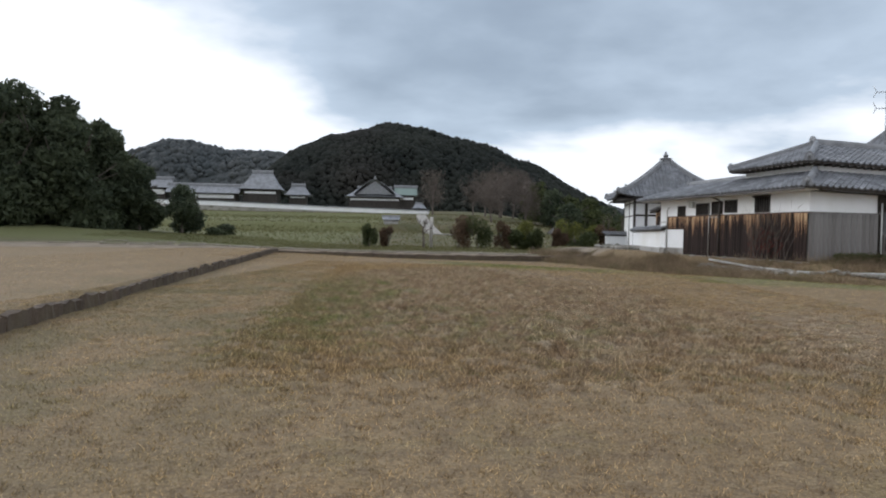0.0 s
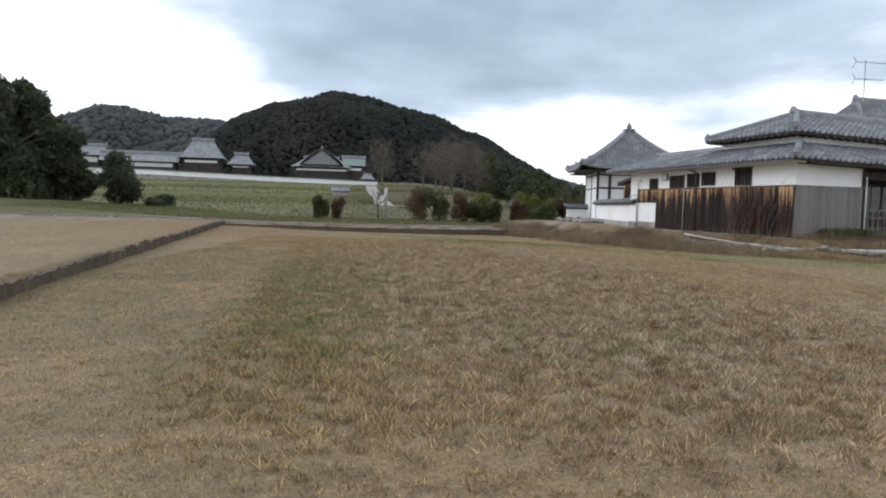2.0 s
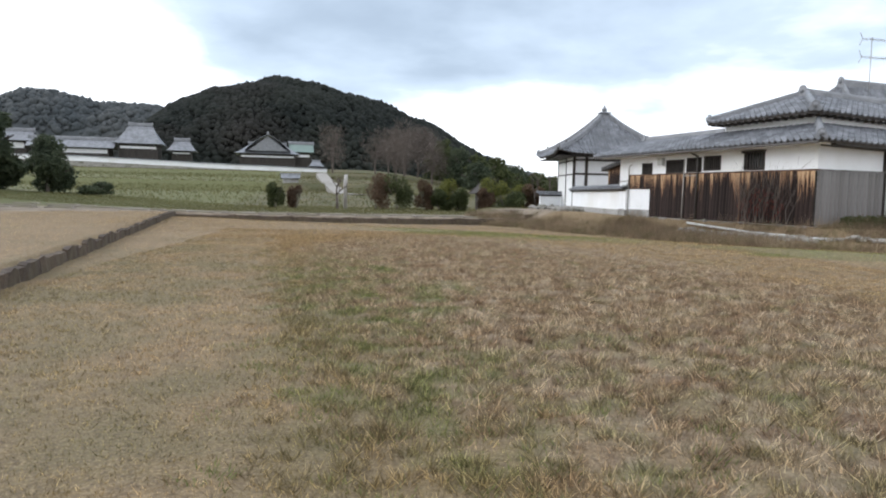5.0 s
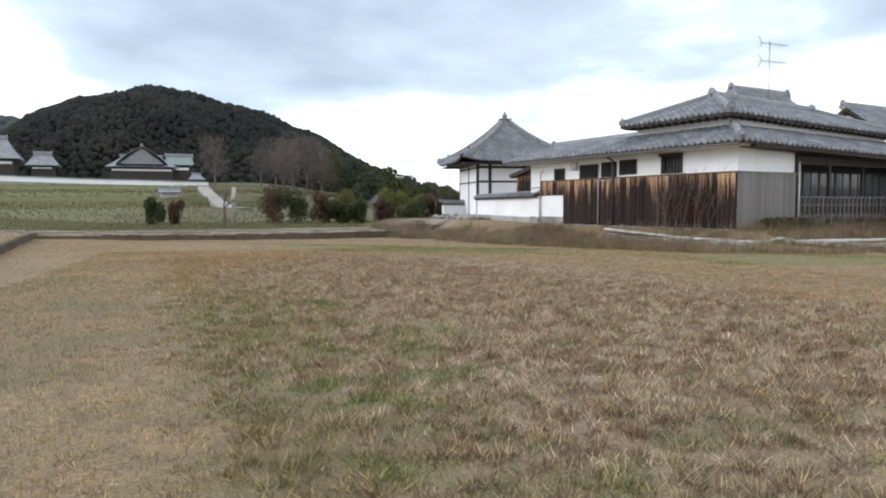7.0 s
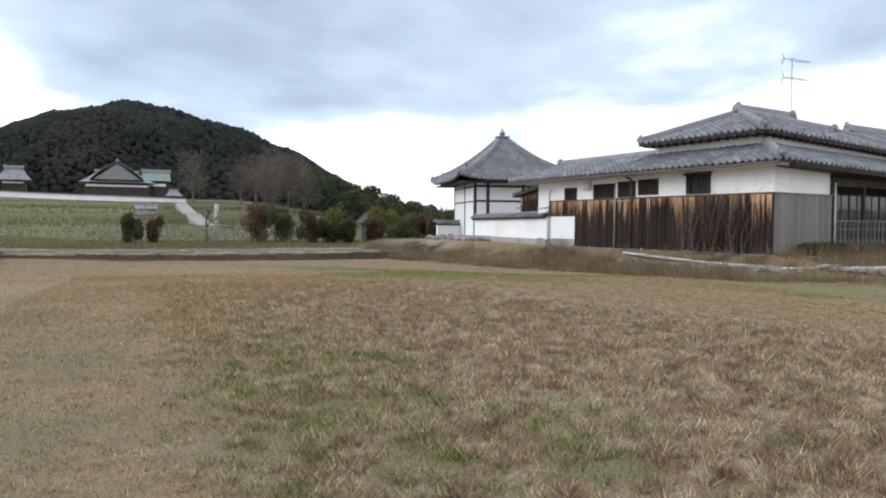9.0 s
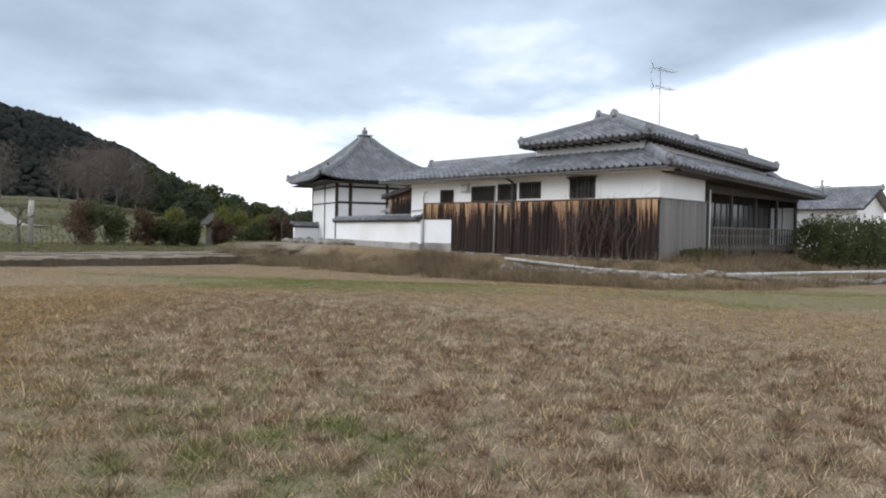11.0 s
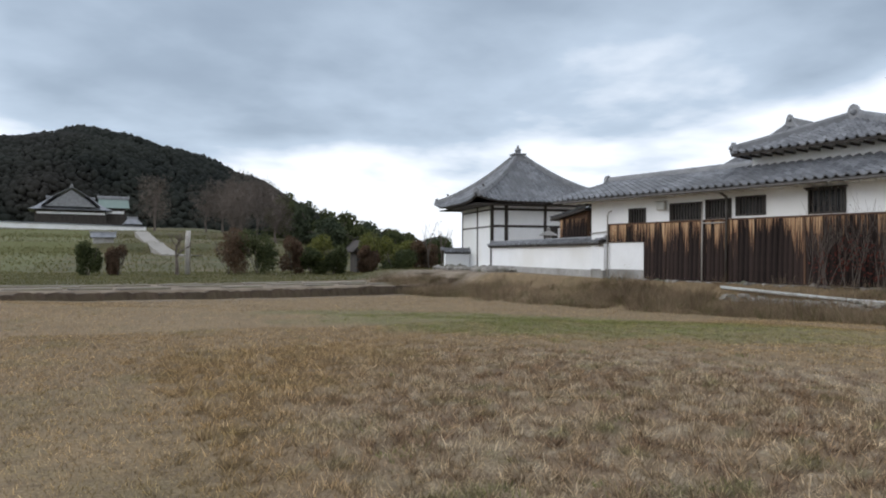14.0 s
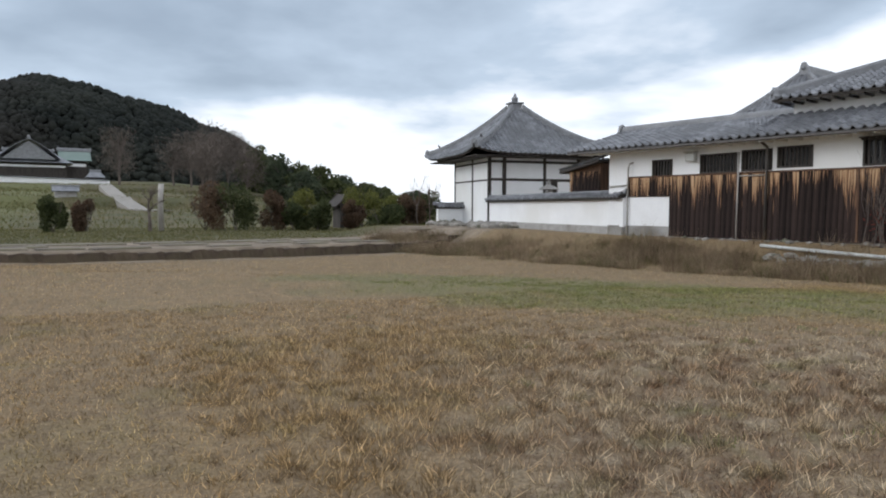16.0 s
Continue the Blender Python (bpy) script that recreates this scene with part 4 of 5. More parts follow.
SW = empty("low_wall", pose(12.7, 60.0, 0, 0, 0, 0), "short low white wall with a tile cap beside the pavilion", "wall")
box("plaster", 0.0, 1.7, -0.14, 0.14, 0.3, 1.5, PLASTER, SW)
slope(SW, (-0.15, -0.32, 1.5), (1.75, -0.32, 1.5), (-0.15, 0, 1.68), (1.75, 0, 1.68), step=(0.26, 0.19), name="coping")
ridge(SW, (-0.15, 0, 1.68), (1.75, 0, 1.68), 0.2, 0.13)

# stones of the terrace below the pavilion
bm = bmesh.new()
for i in range(90):
    f = random.random()
    x, y = 11.6 + 2.4 * random.random() + 0.5 * f, 59.5 - f * 8
    q = bmesh.ops.create_icosphere(bm, subdivisions=1, radius=1)
    bmesh.ops.scale(bm, vec=(random.uniform(0.2, 0.5), random.uniform(0.2, 0.5), random.uniform(0.12, 0.3)), verts=q["verts"])
    for vv in q["verts"]:
        vv.co *= 1 + 0.3 * noise.noise(vv.co * 3 + Vector((i * 3.1, 0, 0)))
    bmesh.ops.translate(bm, vec=(x, y, height(x, y) + 0.05), verts=q["verts"])
tagged(part("terrace_stones", bm, STONE), "rough field stones below the pavilion", "stones", kind="stuff")
bm = bmesh.new()
add_box(bm, 13.55, 13.95, 43.2, 43.6, -0.1, 0.75, 0.05)
tagged(part("stone_post", bm, CONCRETE), "short pale square stone post beside the wall", "post")

# ---------------- white pipe on the bank ----------------
WP = empty("white_drain_pipe", None, "long white plastic pipe lying on the bank", "pipe")


def hw(a, b, z):
    c, s = math.cos(TURN13), math.sin(TURN13)
    return (HO.x + a * c - b * s, HO.y + a * s + b * c, z)


WPP = [hw(-0.8, 6.4, 0.28), hw(-1.1, 4.8, 0.22), hw(-1.55, 1.5, 0.10), hw(-1.6, -1.2, 0.06), hw(-1.3, -1.6, 0.05), hw(4.8, -2.9, 0.02), hw(16, -5.6, -0.04)]
for p, q in zip(WPP, WPP[1:]):
    pipe("pipe_length", [p, q], 0.055, PIPEWHITE, WP)
for f in (0.15, 0.35, 0.55, 0.75, 0.95):
    p, q = Vector(WPP[4]), Vector(WPP[6])
    c = p + (q - p) * f
    pipe("coupling", [c - (q - p).normalized() * 0.07, c + (q - p).normalized() * 0.07], 0.07, PIPEWHITE, WP)
    pipe("stake", [c - Vector((0, 0, 0.5)), c], 0.03, PIPEGREY, WP)

# dry stones holding the bank below the pipe
BANKSTONES = empty("bank_stones", None, "rough dry stones holding the bank", "stones", kind="stuff")
kinds = []
for k in range(6):
    bm = bmesh.new()
    bmesh.ops.create_icosphere(bm, subdivisions=2, radius=1)
    for vv in bm.verts:
        vv.co *= 1 + 0.35 * noise.noise(vv.co * 1.6 + Vector((k * 7.3, 0, 0)))
        vv.co.z = max(-0.6, min(0.6, vv.co.z))
    me = bpy.data.meshes.new("stone")
    bm.to_mesh(me)
    bm.free()
    me.materials.append(STONE)
    kinds.append(me)
sr = random.Random(21)
for i in range(150):
    if i < 60:
        x, y, z = hw(-1.75 + sr.uniform(-0.12, 0.2), -1.6 + 7.4 * i / 60, 0)
    else:
        f = (i - 60) / 90
        x, y, z = hw(-1.3 + 14 * f, -1.85 - 3.2 * f + sr.uniform(-0.15, 0.1), 0)
    w = sr.uniform(0.08, 0.19)
    ob = new("stone", kinds[sr.randrange(6)])
    ob.parent = BANKSTONES
    ob.matrix_world = Matrix.Translation((x, y, height(x, y) + 0.03 + sr.uniform(0, 0.14))) @ Matrix.Rotation(sr.uniform(0, 6.3), 4, "Z") @ Matrix.Diagonal((w * 1.3, w, w * 0.75, 1))

# stone lantern behind the boundary wall
LAN = empty("stone_lantern", pose(17.3, 54.3, 0.4), "tall grey stone lantern behind the white wall", "lantern")
for nm, pr in (("shaft", ((0.34, 0.0), (0.3, 0.2), (0.17, 0.3), (0.15, 1.5), (0.28, 1.6), (0.3, 1.75))), ("fire_box", ((0.22, 1.751), (0.22, 2.1))), ("cap", ((0.62, 2.14), (0.56, 2.2), (0.3, 2.34), (0.12, 2.42), (0.13, 2.55), (0.03, 2.7)))):
    bm = bmesh.new()
    rings = [[bm.verts.new((r * math.cos(k * math.pi / 4), r * math.sin(k * math.pi / 4), z)) for k in range(8)] for r, z in pr]
    for ra, rb in zip(rings, rings[1:]):
        for k in range(8):
            bm.faces.new((ra[k], ra[(k + 1) % 8], rb[(k + 1) % 8], rb[k]))
    bm.faces.new(rings[0][::-1]), bm.faces.new(rings[-1])
    part(nm, bm, CONCRETE, LAN)

# ---------------- kerbs ----------------
def kerb(name, pts_fn, n, width, label):
    K = empty(name, None, label, "kerb", kind="structure")
    kinds = []
    for k in range(7):
        bm = bmesh.new()
        add_box(bm, -0.5, 0.5, -width / 2, width / 2, -0.36, 0.0)
        bmesh.ops.subdivide_edges(bm, edges=[e for e in bm.edges if abs(e.verts[0].co.x - e.verts[1].co.x) > 0.5], cuts=5)
        for v in bm.verts:
            w = Vector((k * 3.7, v.co.y * 9, v.co.z * 3))
            v.co.z += (0.06 * noise.noise(w + Vector((v.co.x * 4, 0, 0))) - 0.03 * abs(v.co.x * 2) ** 6) * (v.co.z > -0.1)
            v.co.y += 0.05 * noise.noise(w + Vector((v.co.x * 5, 9, 0)))
        me = bpy.data.meshes.new("kerb_stone")
        bm.to_mesh(me)
        bm.free()
        me.materials.append(KERBSTONE)
        kinds.append(me)
    for i in range(n):
        p, q = pts_fn(i / n), pts_fn((i + 1) / n)
        dd = Vector((q[0] - p[0], q[1] - p[1]))
        ob = new("kerb_stone", kinds[random.randrange(7)])
        ob.parent = K
        ob.matrix_world = Matrix.Translation(((p[0] + q[0]) / 2, (p[1] + q[1]) / 2, (p[2] + q[2]) / 2 + random.uniform(-0.05, 0.02))) @ Matrix.Rotation(math.atan2(dd.y, dd.x) + random.uniform(-0.02, 0.02), 4, "Z") @ Matrix.Diagonal((dd.length + 0.015, random.uniform(0.9, 1.1), 1, 1))
    return K


def left_kerb(f):
    y = -3 + 45.6 * f
    x = kerb_left_x(y)
    return x, y, height(x - 0.4, y) + 0.03


def far_kerb(f):
    x = -11.6 + 22.6 * f
    y = 46.8 + 0.396 * x
    return x, y, height(x - 0.2, y + 0.6) - 0.05


kerb("left_kerb", left_kerb, 52, 0.11, "brown weathered stone kerb along the plot's edge")
kerb("far_kerb", far_kerb, 26, 0.16, "brown weathered stone kerb along the far edge")
# flat slabs in the path beyond
SLB = empty("path_slabs", None, "worn flat stone slabs set in a bare path", "path", kind="structure")
bm = bmesh.new()
add_box(bm, -0.9, 0.9, -0.4, 0.4, -0.06, 0.05, 0.03)
sm = bpy.data.meshes.new("slab")
bm.to_mesh(sm)
bm.free()
sm.materials.append(SLAB)
for row, off in ((0, 1.3), (1, 3.2), (2, 5.4)):
    for i in range(22):
        x = -26 + i * 1.75 + random.uniform(-0.3, 0.3) + row * 0.6
        if random.random() < 0.25 or x > 9.5:
            continue
        y = 46.8 + 0.396 * x + off + random.uniform(-0.2, 0.2)
        if x < -12:
            y = 42 + off * 1.2 + (x + 12) * 0.05
        ob = new("slab", sm)
        ob.parent = SLB
        ob.matrix_world = Matrix.Translation((x, y, height(x, y) + 0.02)) @ Matrix.Rotation(math.atan(0.39 if x > -12 else 0.05) + random.uniform(-0.1, 0.1), 4, "Z") @ Matrix.Diagonal((random.uniform(0.6, 1.1), random.uniform(0.6, 1.2), 1, 1))


# ---------------- plants ----------------
def leaf_cloud(name, blobs, count, size, mat, parent=None, label="", seed=0, slim=0.45):
    """Leaves, each a bent pair of triangles, scattered over uneven clumps (x, y, z, rx, ry, rz)."""
    rg = np.random.default_rng(seed)
    wts = np.array([b[3] * b[4] + b[4] * b[5] + b[3] * b[5] for b in blobs])
    pick = rg.choice(len(blobs), count, p=wts / wts.sum())
    bl = np.array(blobs)[pick]
    dirs = rg.normal(size=(count, 3))
    dirs /= np.linalg.norm(dirs, axis=1)[:, None]
    lump = 1 + 0.18 * np.sin(dirs[:, 0] * 7 + pick) * np.cos(dirs[:, 2] * 6 + pick * 2) + 0.1 * np.sin(dirs[:, 1] * 13 + pick * 3)
    rad = lump * (1 - 0.45 * rg.random(count) ** 2)
    c = bl[:, :3] + dirs * bl[:, 3:] * rad[:, None]
    u = rg.normal(size=(count, 3))
    u /= np.linalg.norm(u, axis=1)[:, None]
    w = np.cross(u, dirs + 0.6 * rg.normal(size=(count, 3)))
    w /= np.linalg.norm(w, axis=1)[:, None] + 1e-9
    s = size * (0.6 + 0.8 * rg.random(count))[:, None]
    face = np.cross(u, w)
    w = w * np.where((face * (dirs + (0, 0, 0.5))).sum(1) < 0, -1.0, 1.0)[:, None]
    vs = np.stack([c - u * s, c - w * s * slim, c + u * s, c + w * s * slim], 1).reshape(-1, 3)
    me = bpy.data.meshes.new(name)
    n = count
    me.vertices.add(4 * n), me.loops.add(4 * n), me.polygons.add(n)
    me.vertices.foreach_set("co", vs.ravel())
    me.loops.foreach_set("vertex_index", np.arange(4 * n))
    me.polygons.foreach_set("loop_start", np.arange(n) * 4)
    me.update(calc_edges=True)
    me.materials.append(mat)
    ob = new(name, me)
    if parent:
        ob.parent = parent
    if label:
        ob["label"] = label
    return ob


def limbs(bm, base, tip, r, depth, spread, rg, shrink=0.6):
    """Branches that fork and taper."""
    base, tip = Vector(base), Vector(tip)
    mid = (base + tip) / 2 + Vector((rg.uniform(-1, 1), rg.uniform(-1, 1), rg.uniform(-0.3, 0.3))) * (tip - base).length * 0.08
    tube(bm, [base, mid, tip], r, r * 0.55, 5 if depth > 1 else 3)
    if depth == 0:
        return
    ln_ = (tip - base).length
    for k in range(3):
        st = base + (tip - base) * rg.uniform(0.5, 1.0)
        dd = ((tip - base).normalized() + Vector((rg.uniform(-1, 1), rg.uniform(-1, 1), rg.uniform(-0.2, 0.7))) * spread).normalized()
        limbs(bm, st, st + dd * ln_ * rg.uniform(0.5, 0.8), r * 0.5, depth - 1, spread, rg, shrink)


def tree(name, x, y, h, r, leaves, size, mat, label, seed, trunk=0.25, base_h=0.15, category="tree"):
    rg = random.Random(seed)
    z = height(x, y)
    T = empty(name, pose(x, y, z), label, category)
    bm = bmesh.new()
    tube(bm, [(0, 0, -0.1), (rg.uniform(-0.1, 0.1), 0, h * 0.3), (rg.uniform(-0.2, 0.2), 0.1, h * 0.55)], trunk, trunk * 0.4, 8)
    for k in range(5):
        an = k * 1.3 + rg.random()
        limbs(bm, (0, 0, h * (0.2 + 0.08 * k)), (math.cos(an) * r * 0.6, math.sin(an) * r * 0.6, h * (0.38 + 0.06 * k)), trunk * 0.4, 1, 0.6, rg)
    part("trunk", bm, BARK, T)
    blobs = []
    for k in range(14):
        an, q = rg.uniform(0, 6.28), rg.random()
        zz_ = h * (base_h + (0.92 - base_h) * (k + 0.5) / 14)
        taper = 1 - 0.55 * ((k + 0.5) / 14) ** 2
        rr = r * (0.42 + 0.2 * rg.random()) * taper
        blobs.append((math.cos(an) * r * 0.55 * taper * q ** 0.5, math.sin(an) * r * 0.55 * taper * q ** 0.5, zz_, rr, rr, rr * 0.75))
    leaf_cloud("crown", blobs, leaves, size, mat, T, seed=seed)
    return T


def bare_tree(name, x, y, h, label, seed, spread=0.75, depth=4, r=0.1):
    rg = random.Random(seed)
    T = empty(name, pose(x, y, height(x, y)), label, "tree")
    bm = bmesh.new()
    limbs(bm, (0, 0, -0.1), (rg.uniform(-0.2, 0.2), 0, h * 0.42), r, depth, spread, rg)
    part("trunk", bm, TWIG, T)
    if h > 8:
        leaf_cloud("crown", [(rg.uniform(-1, 1) * h * 0.2, rg.uniform(-1, 1) * h * 0.2, h * rg.uniform(0.35, 0.85), h * 0.2, h * 0.2, h * 0.22) for _ in range(9)], 1500, 0.6, TWIG, T, seed=seed, slim=0.045)["kind"] = "stuff"
    return T


def shrub(x, y, w, h, mat, label, seed, leaves=1500, size=0.09, name="shrub"):
    rg = random.Random(seed)
    T = empty(name, pose(x, y, height(x, y)), label, "shrub")
    bm = bmesh.new()
    for k in range(4):
        limbs(bm, (rg.uniform(-0.1, 0.1), rg.uniform(-0.1, 0.1), -0.05), (rg.uniform(-0.3, 0.3) * w, rg.uniform(-0.3, 0.3) * w, h * 0.6), 0.03, 1, 0.5, rg)
    part("stem", bm, BARK, T)
    blobs = []
    for k in range(7):
        an = rg.uniform(0, 6.28)
        rr = w * rg.uniform(0.2, 0.3)
        blobs.append((math.cos(an) * w * 0.24, math.sin(an) * w * 0.24, h * (0.2 + 0.6 * k / 6), rr, rr, h * 0.22))
    leaf_cloud("foliage", blobs, leaves, size, mat, T, seed=seed)
    return T


EVER = "tall dark evergreen tree with a dense crown"
for i, (x, y, h, r) in enumerate(((-52, 58, 14.5, 6.5), (-47, 65, 13.5, 6), (-43.5, 59.5, 13, 5.5), (-39, 64, 12.6, 5), (-35.4, 66.5, 11.2, 4.2), (-60, 62, 15, 7), (-33.5, 69, 7, 3.0), (-41, 70, 12, 5), (-48, 60, 14, 6), (-56, 66, 15, 7), (-45, 56, 13.5, 5.5), (-45.5, 62.5, 13, 5.5), (-37, 62, 11.5, 4.5), (-41.3, 61.5, 13.2, 6), (-42.5, 58, 13, 5.5))):
    tree("evergreen_tree", x, y, h, r, 20000, 0.24, LEAFDARK, EVER, 10 + i, 0.35, 0.04)
tree("round_evergreen", -30.3, 72.3, 5.4, 2.9, 7000, 0.17, LEAFDARK, "rounded dark evergreen tree beside the lawn", 30, 0.18, 0.12)
shrub(-26.8, 74, 3.4, 1.3, LEAFDARK, "low dark evergreen bush on the lawn", 31, 2500, 0.12)
for x, y, w, h, mt, lb in (
    (-9.5, 69.6, 1.7, 2.3, LEAFSHRUB, "small rounded green shrub on the grassy verge"), (-7.7, 69.7, 1.6, 2.1, LEAFBROWN, "small rounded shrub with brown leaves"),
    (-0.4, 69.9, 3.1, 3.4, LEAFBROWN, "tall brown leaved shrub on the grassy verge"), (1.6, 69.7, 3.0, 3.3, LEAFSHRUB, "large dark green shrub on the grassy verge"),
    (4.1, 69.5, 1.9, 2.8, LEAFBROWN, "upright brown leaved shrub on the grassy verge"), (5.6, 69.3, 2.0, 2.0, LEAFSHRUB, "rounded green shrub on the grassy verge"),
    (7.2, 69.0, 2.3, 2.2, LEAFSHRUB, "rounded green shrub on the grassy verge"), (6.2, 71.0, 2.6, 3.0, LEAFYELLOW, "yellow green bamboo-like shrub among bushes"),
    (11.8, 67.6, 2.9, 1.9, LEAFSHRUB, "rounded dark green shrub on the grassy verge"), (10.9, 70.2, 2.8, 3.2, LEAFYELLOW, "yellow green shrub on the grassy verge"),
    (13.2, 70.5, 2.6, 2.6, LEAFYELLOW, "yellow green shrub on the grassy verge"), (9.9, 68.8, 1.8, 2.2, LEAFBROWN, "brown leaved shrub on the grassy verge"),
    (14.5, 69.0, 2.4, 2.6, LEAFBROWN, "leafless brown shrub on the grassy verge"), (16.8, 72.0, 2.6, 3.0, LEAFSHRUB, "rounded dark green shrub on the grassy verge")):
    shrub(x, y, w, h, mt, lb, int(x * 7 + 200), 4500, 0.085)
bare_tree("bare_tree", -3.9, 69.0, 3.4, "small crooked leafless tree", 71, 0.9, 4, 0.15)
bare_tree("bare_tree", 14.2, 67.0, 4.2, "slender leafless tree beside the pavilion", 72, 0.45, 4, 0.07)
bare_tree("bare_tree", 16.4, 70.0, 4.4, "slender leafless tree beside the pavilion", 73, 0.45, 4, 0.07)
for i, (x, y, h) in enumerate(((-7.5, 150, 10.5), (4, 150, 10), (7, 146, 11.5), (10, 150, 11), (13.5, 152, 10.5), (8, 160, 12), (12, 138, 8.5), (5, 136, 8.2), (1.5, 158, 9.5))):
    bare_tree("bare_tree", x, y, h, "grey leafless winter tree", 80 + i, 0.7, 4, 0.22)
for i, (x, y, h, r) in enumerate(((17.5, 140, 7.6, 4), (21, 138, 6.8, 4.2), (25, 142, 6.4, 4.5), (29, 140, 5.2, 4.2), (33, 141, 4.2, 4), (37, 143, 3.7, 4), (19, 128, 5, 3.5), (24, 125, 4.2, 3.5), (29, 126, 3.5, 3.5), (42, 140, 3.3, 4), (15, 150, 9, 4))):
    tree("evergreen_tree", x, y, h, r, 3500, 0.32, LEAFSHRUB if i % 3 else LEAFDARK, "green broadleaf tree below the wooded hill", 100 + i, 0.25, 0.08)
post = pipe("wooden_post", [(-3.2, 69.8, -0.4), (-3.22, 69.8, 2.0), (-3.16, 69.8, 3.0)], 0.17, PIPEGREY)
tagged(post, "grey weathered wooden post beside a bare tree", "post")

# hedge, ferns and vine by the house
HED = empty("hedge", None, "clipped dark green hedge beside the gallery", "hedge")
leaf_cloud("foliage", [(*hw(10.6 + i * 1.0, -1.5 - 0.12 * i + 0.3 * (i % 2), 1.15), 0.8, 0.75, 1.1 + 0.1 * (i % 3)) for i in range(14)], 30000, 0.06, LEAFSHRUB, HED, seed=5)
for i in range(14):
    bm = bmesh.new()
    tube(bm, [hw(10.6 + i, -1.5 - 0.12 * i, 0.0), hw(10.6 + i, -1.5 - 0.12 * i, 1.2)], 0.04, 0.02, 5)
    part("stem", bm, BARK, HED)
VINE = empty("red_vine", None, "dry red brown shrub against the charred boards", "shrub")
leaf_cloud("foliage", [(*hw(-0.45, 2.3, 1.4), 0.35, 0.7, 0.55), (*hw(-0.5, 2.9, 1.0), 0.35, 0.6, 0.6), (*hw(-0.5, 1.6, 1.0), 0.3, 0.6, 0.5)], 450, 0.045, LEAFRED, VINE, seed=6)
rg = random.Random(9)
bm = bmesh.new()
for k in range(26):
    b = rg.uniform(0.8, 3.6)
    limbs(bm, hw(-0.5, b, 0.3), hw(-0.45 + rg.uniform(-0.3, 0.2), b + rg.uniform(-0.5, 0.5), rg.uniform(1.1, 2.0)), 0.014, 2, 0.6, rg)
part("stem", bm, TWIG, VINE)
FERN = empty("fern_bush", None, "low dark green bush at the foot of grey boards", "shrub")
leaf_cloud("foliage", [(*hw(1.2 + 0.6 * i, -0.6, 0.55), 0.45, 0.4, 0.32) for i in range(4)], 3000, 0.06, LEAFSHRUB, FERN, seed=7)


def blades(name, xy, h, width, mat, label, seed, lean=0.5, stuffcat="grass", heart=None, sink=0.008):
    """Grass blades, one tapered triangle each; those of a tuft lean away from its heart."""
    rg = np.random.default_rng(seed)
    n = len(xy)
    b = np.column_stack([xy, ground_z(xy) - sink])
    la = rg.random(n) * 6.283
    if heart is not None:
        la = np.arctan2(xy[:, 1] - heart[:, 1], xy[:, 0] - heart[:, 0]) + rg.normal(size=n) * 0.7
    an = rg.random(n) * 6.283
    s = np.column_stack([np.cos(an), np.sin(an), np.zeros(n)]) * (width * (0.6 + 0.8 * rg.random(n)))[:, None]
    hh = h * (0.45 + 0.75 * rg.random(n))
    ln_ = lean * (0.2 + rg.random(n)) * hh
    tip = b + np.column_stack([np.cos(la) * ln_, np.sin(la) * ln_, hh])
    vs = np.stack([b + s, b - s, tip], 1).reshape(-1, 3)
    me = bpy.data.meshes.new(name)
    me.vertices.add(3 * n), me.loops.add(3 * n), me.polygons.add(n)
    me.vertices.foreach_set("co", vs.ravel())
    me.loops.foreach_set("vertex_index", np.arange(3 * n))
    me.polygons.foreach_set("loop_start", np.arange(n) * 3)
    me.update(calc_edges=True)
    me.materials.append(mat)
    return tagged(new(name, me), label, stuffcat, kind="stuff")


RG = np.random.default_rng(4)


def scatter(n, x0, x1, y0, y1, power=1.0):
    return np.column_stack([x0 + (x1 - x0) * RG.random(n), y0 + (y1 - y0) * RG.random(n) ** power])


def tufts(centres, n, radius):
    k = RG.integers(0, len(centres), n)
    return centres[k] + RG.normal(size=(n, 2)) * radius, centres[k]


def ease(v, a, b):
    q = np.clip((v - a) / (b - a), 0, 1)
    return q * q * (3 - 2 * q)


def roughness_of(p):
    """How far a point lies inside the unmown patch."""
    x, y = p[:, 0], p[:, 1]
    left, right = -1.7 - 0.12 * y, 6.8 - 0.5 * np.maximum(0, y - 15)
    return ease(x, left, left + 0.9) * ease(right - x, 0, 2.5) * ease(y, 3.5, 6) * ease(28.5 - y, 0, 2)


near = np.concatenate([scatter(480000, -6.5, 9, 1.2, 30, 1.15), scatter(90000, -11, 12, 28, 50), scatter(90000, 8, 18, 8, 31), scatter(60000, -16, -5, 10, 42)])
near = near[np.abs(near[:, 0] + 4.05 + 0.175 * near[:, 1]) > 0.09]
near = near[near[:, 1] < 46.5 + 0.396 * near[:, 0]]
blades("dry_grass", near, 0.034 + 0.015 * roughness_of(near) + 0.0006 * near[:, 1], 0.0030, BLADE, "short dry straw coloured winter grass", 1, 0.9)
c = scatter(30000, -6.5, 9, 1.2, 30, 1.1)
c = c[RG.random(len(c)) < 0.25 + 0.75 * roughness_of(c)]
p, heart = tufts(c, 380000, 0.03)
q = roughness_of(p)
size = 0.7 + 0.6 * RG.random(len(p)) * (0.5 + np.sin(heart[:, 0] * 91.7) ** 2)
blades("dry_tufts", p, (0.03 + 0.042 * q) * size, 0.0043, BLADE, "withered grass tufts on rough turf", 3, 1.25, heart=heart)
f = RG.random(300)
c = np.column_stack([-0.9 - 0.13 * (6 + 15 * f - 6) + RG.normal(size=300) * 0.75, 6 + 15 * f])
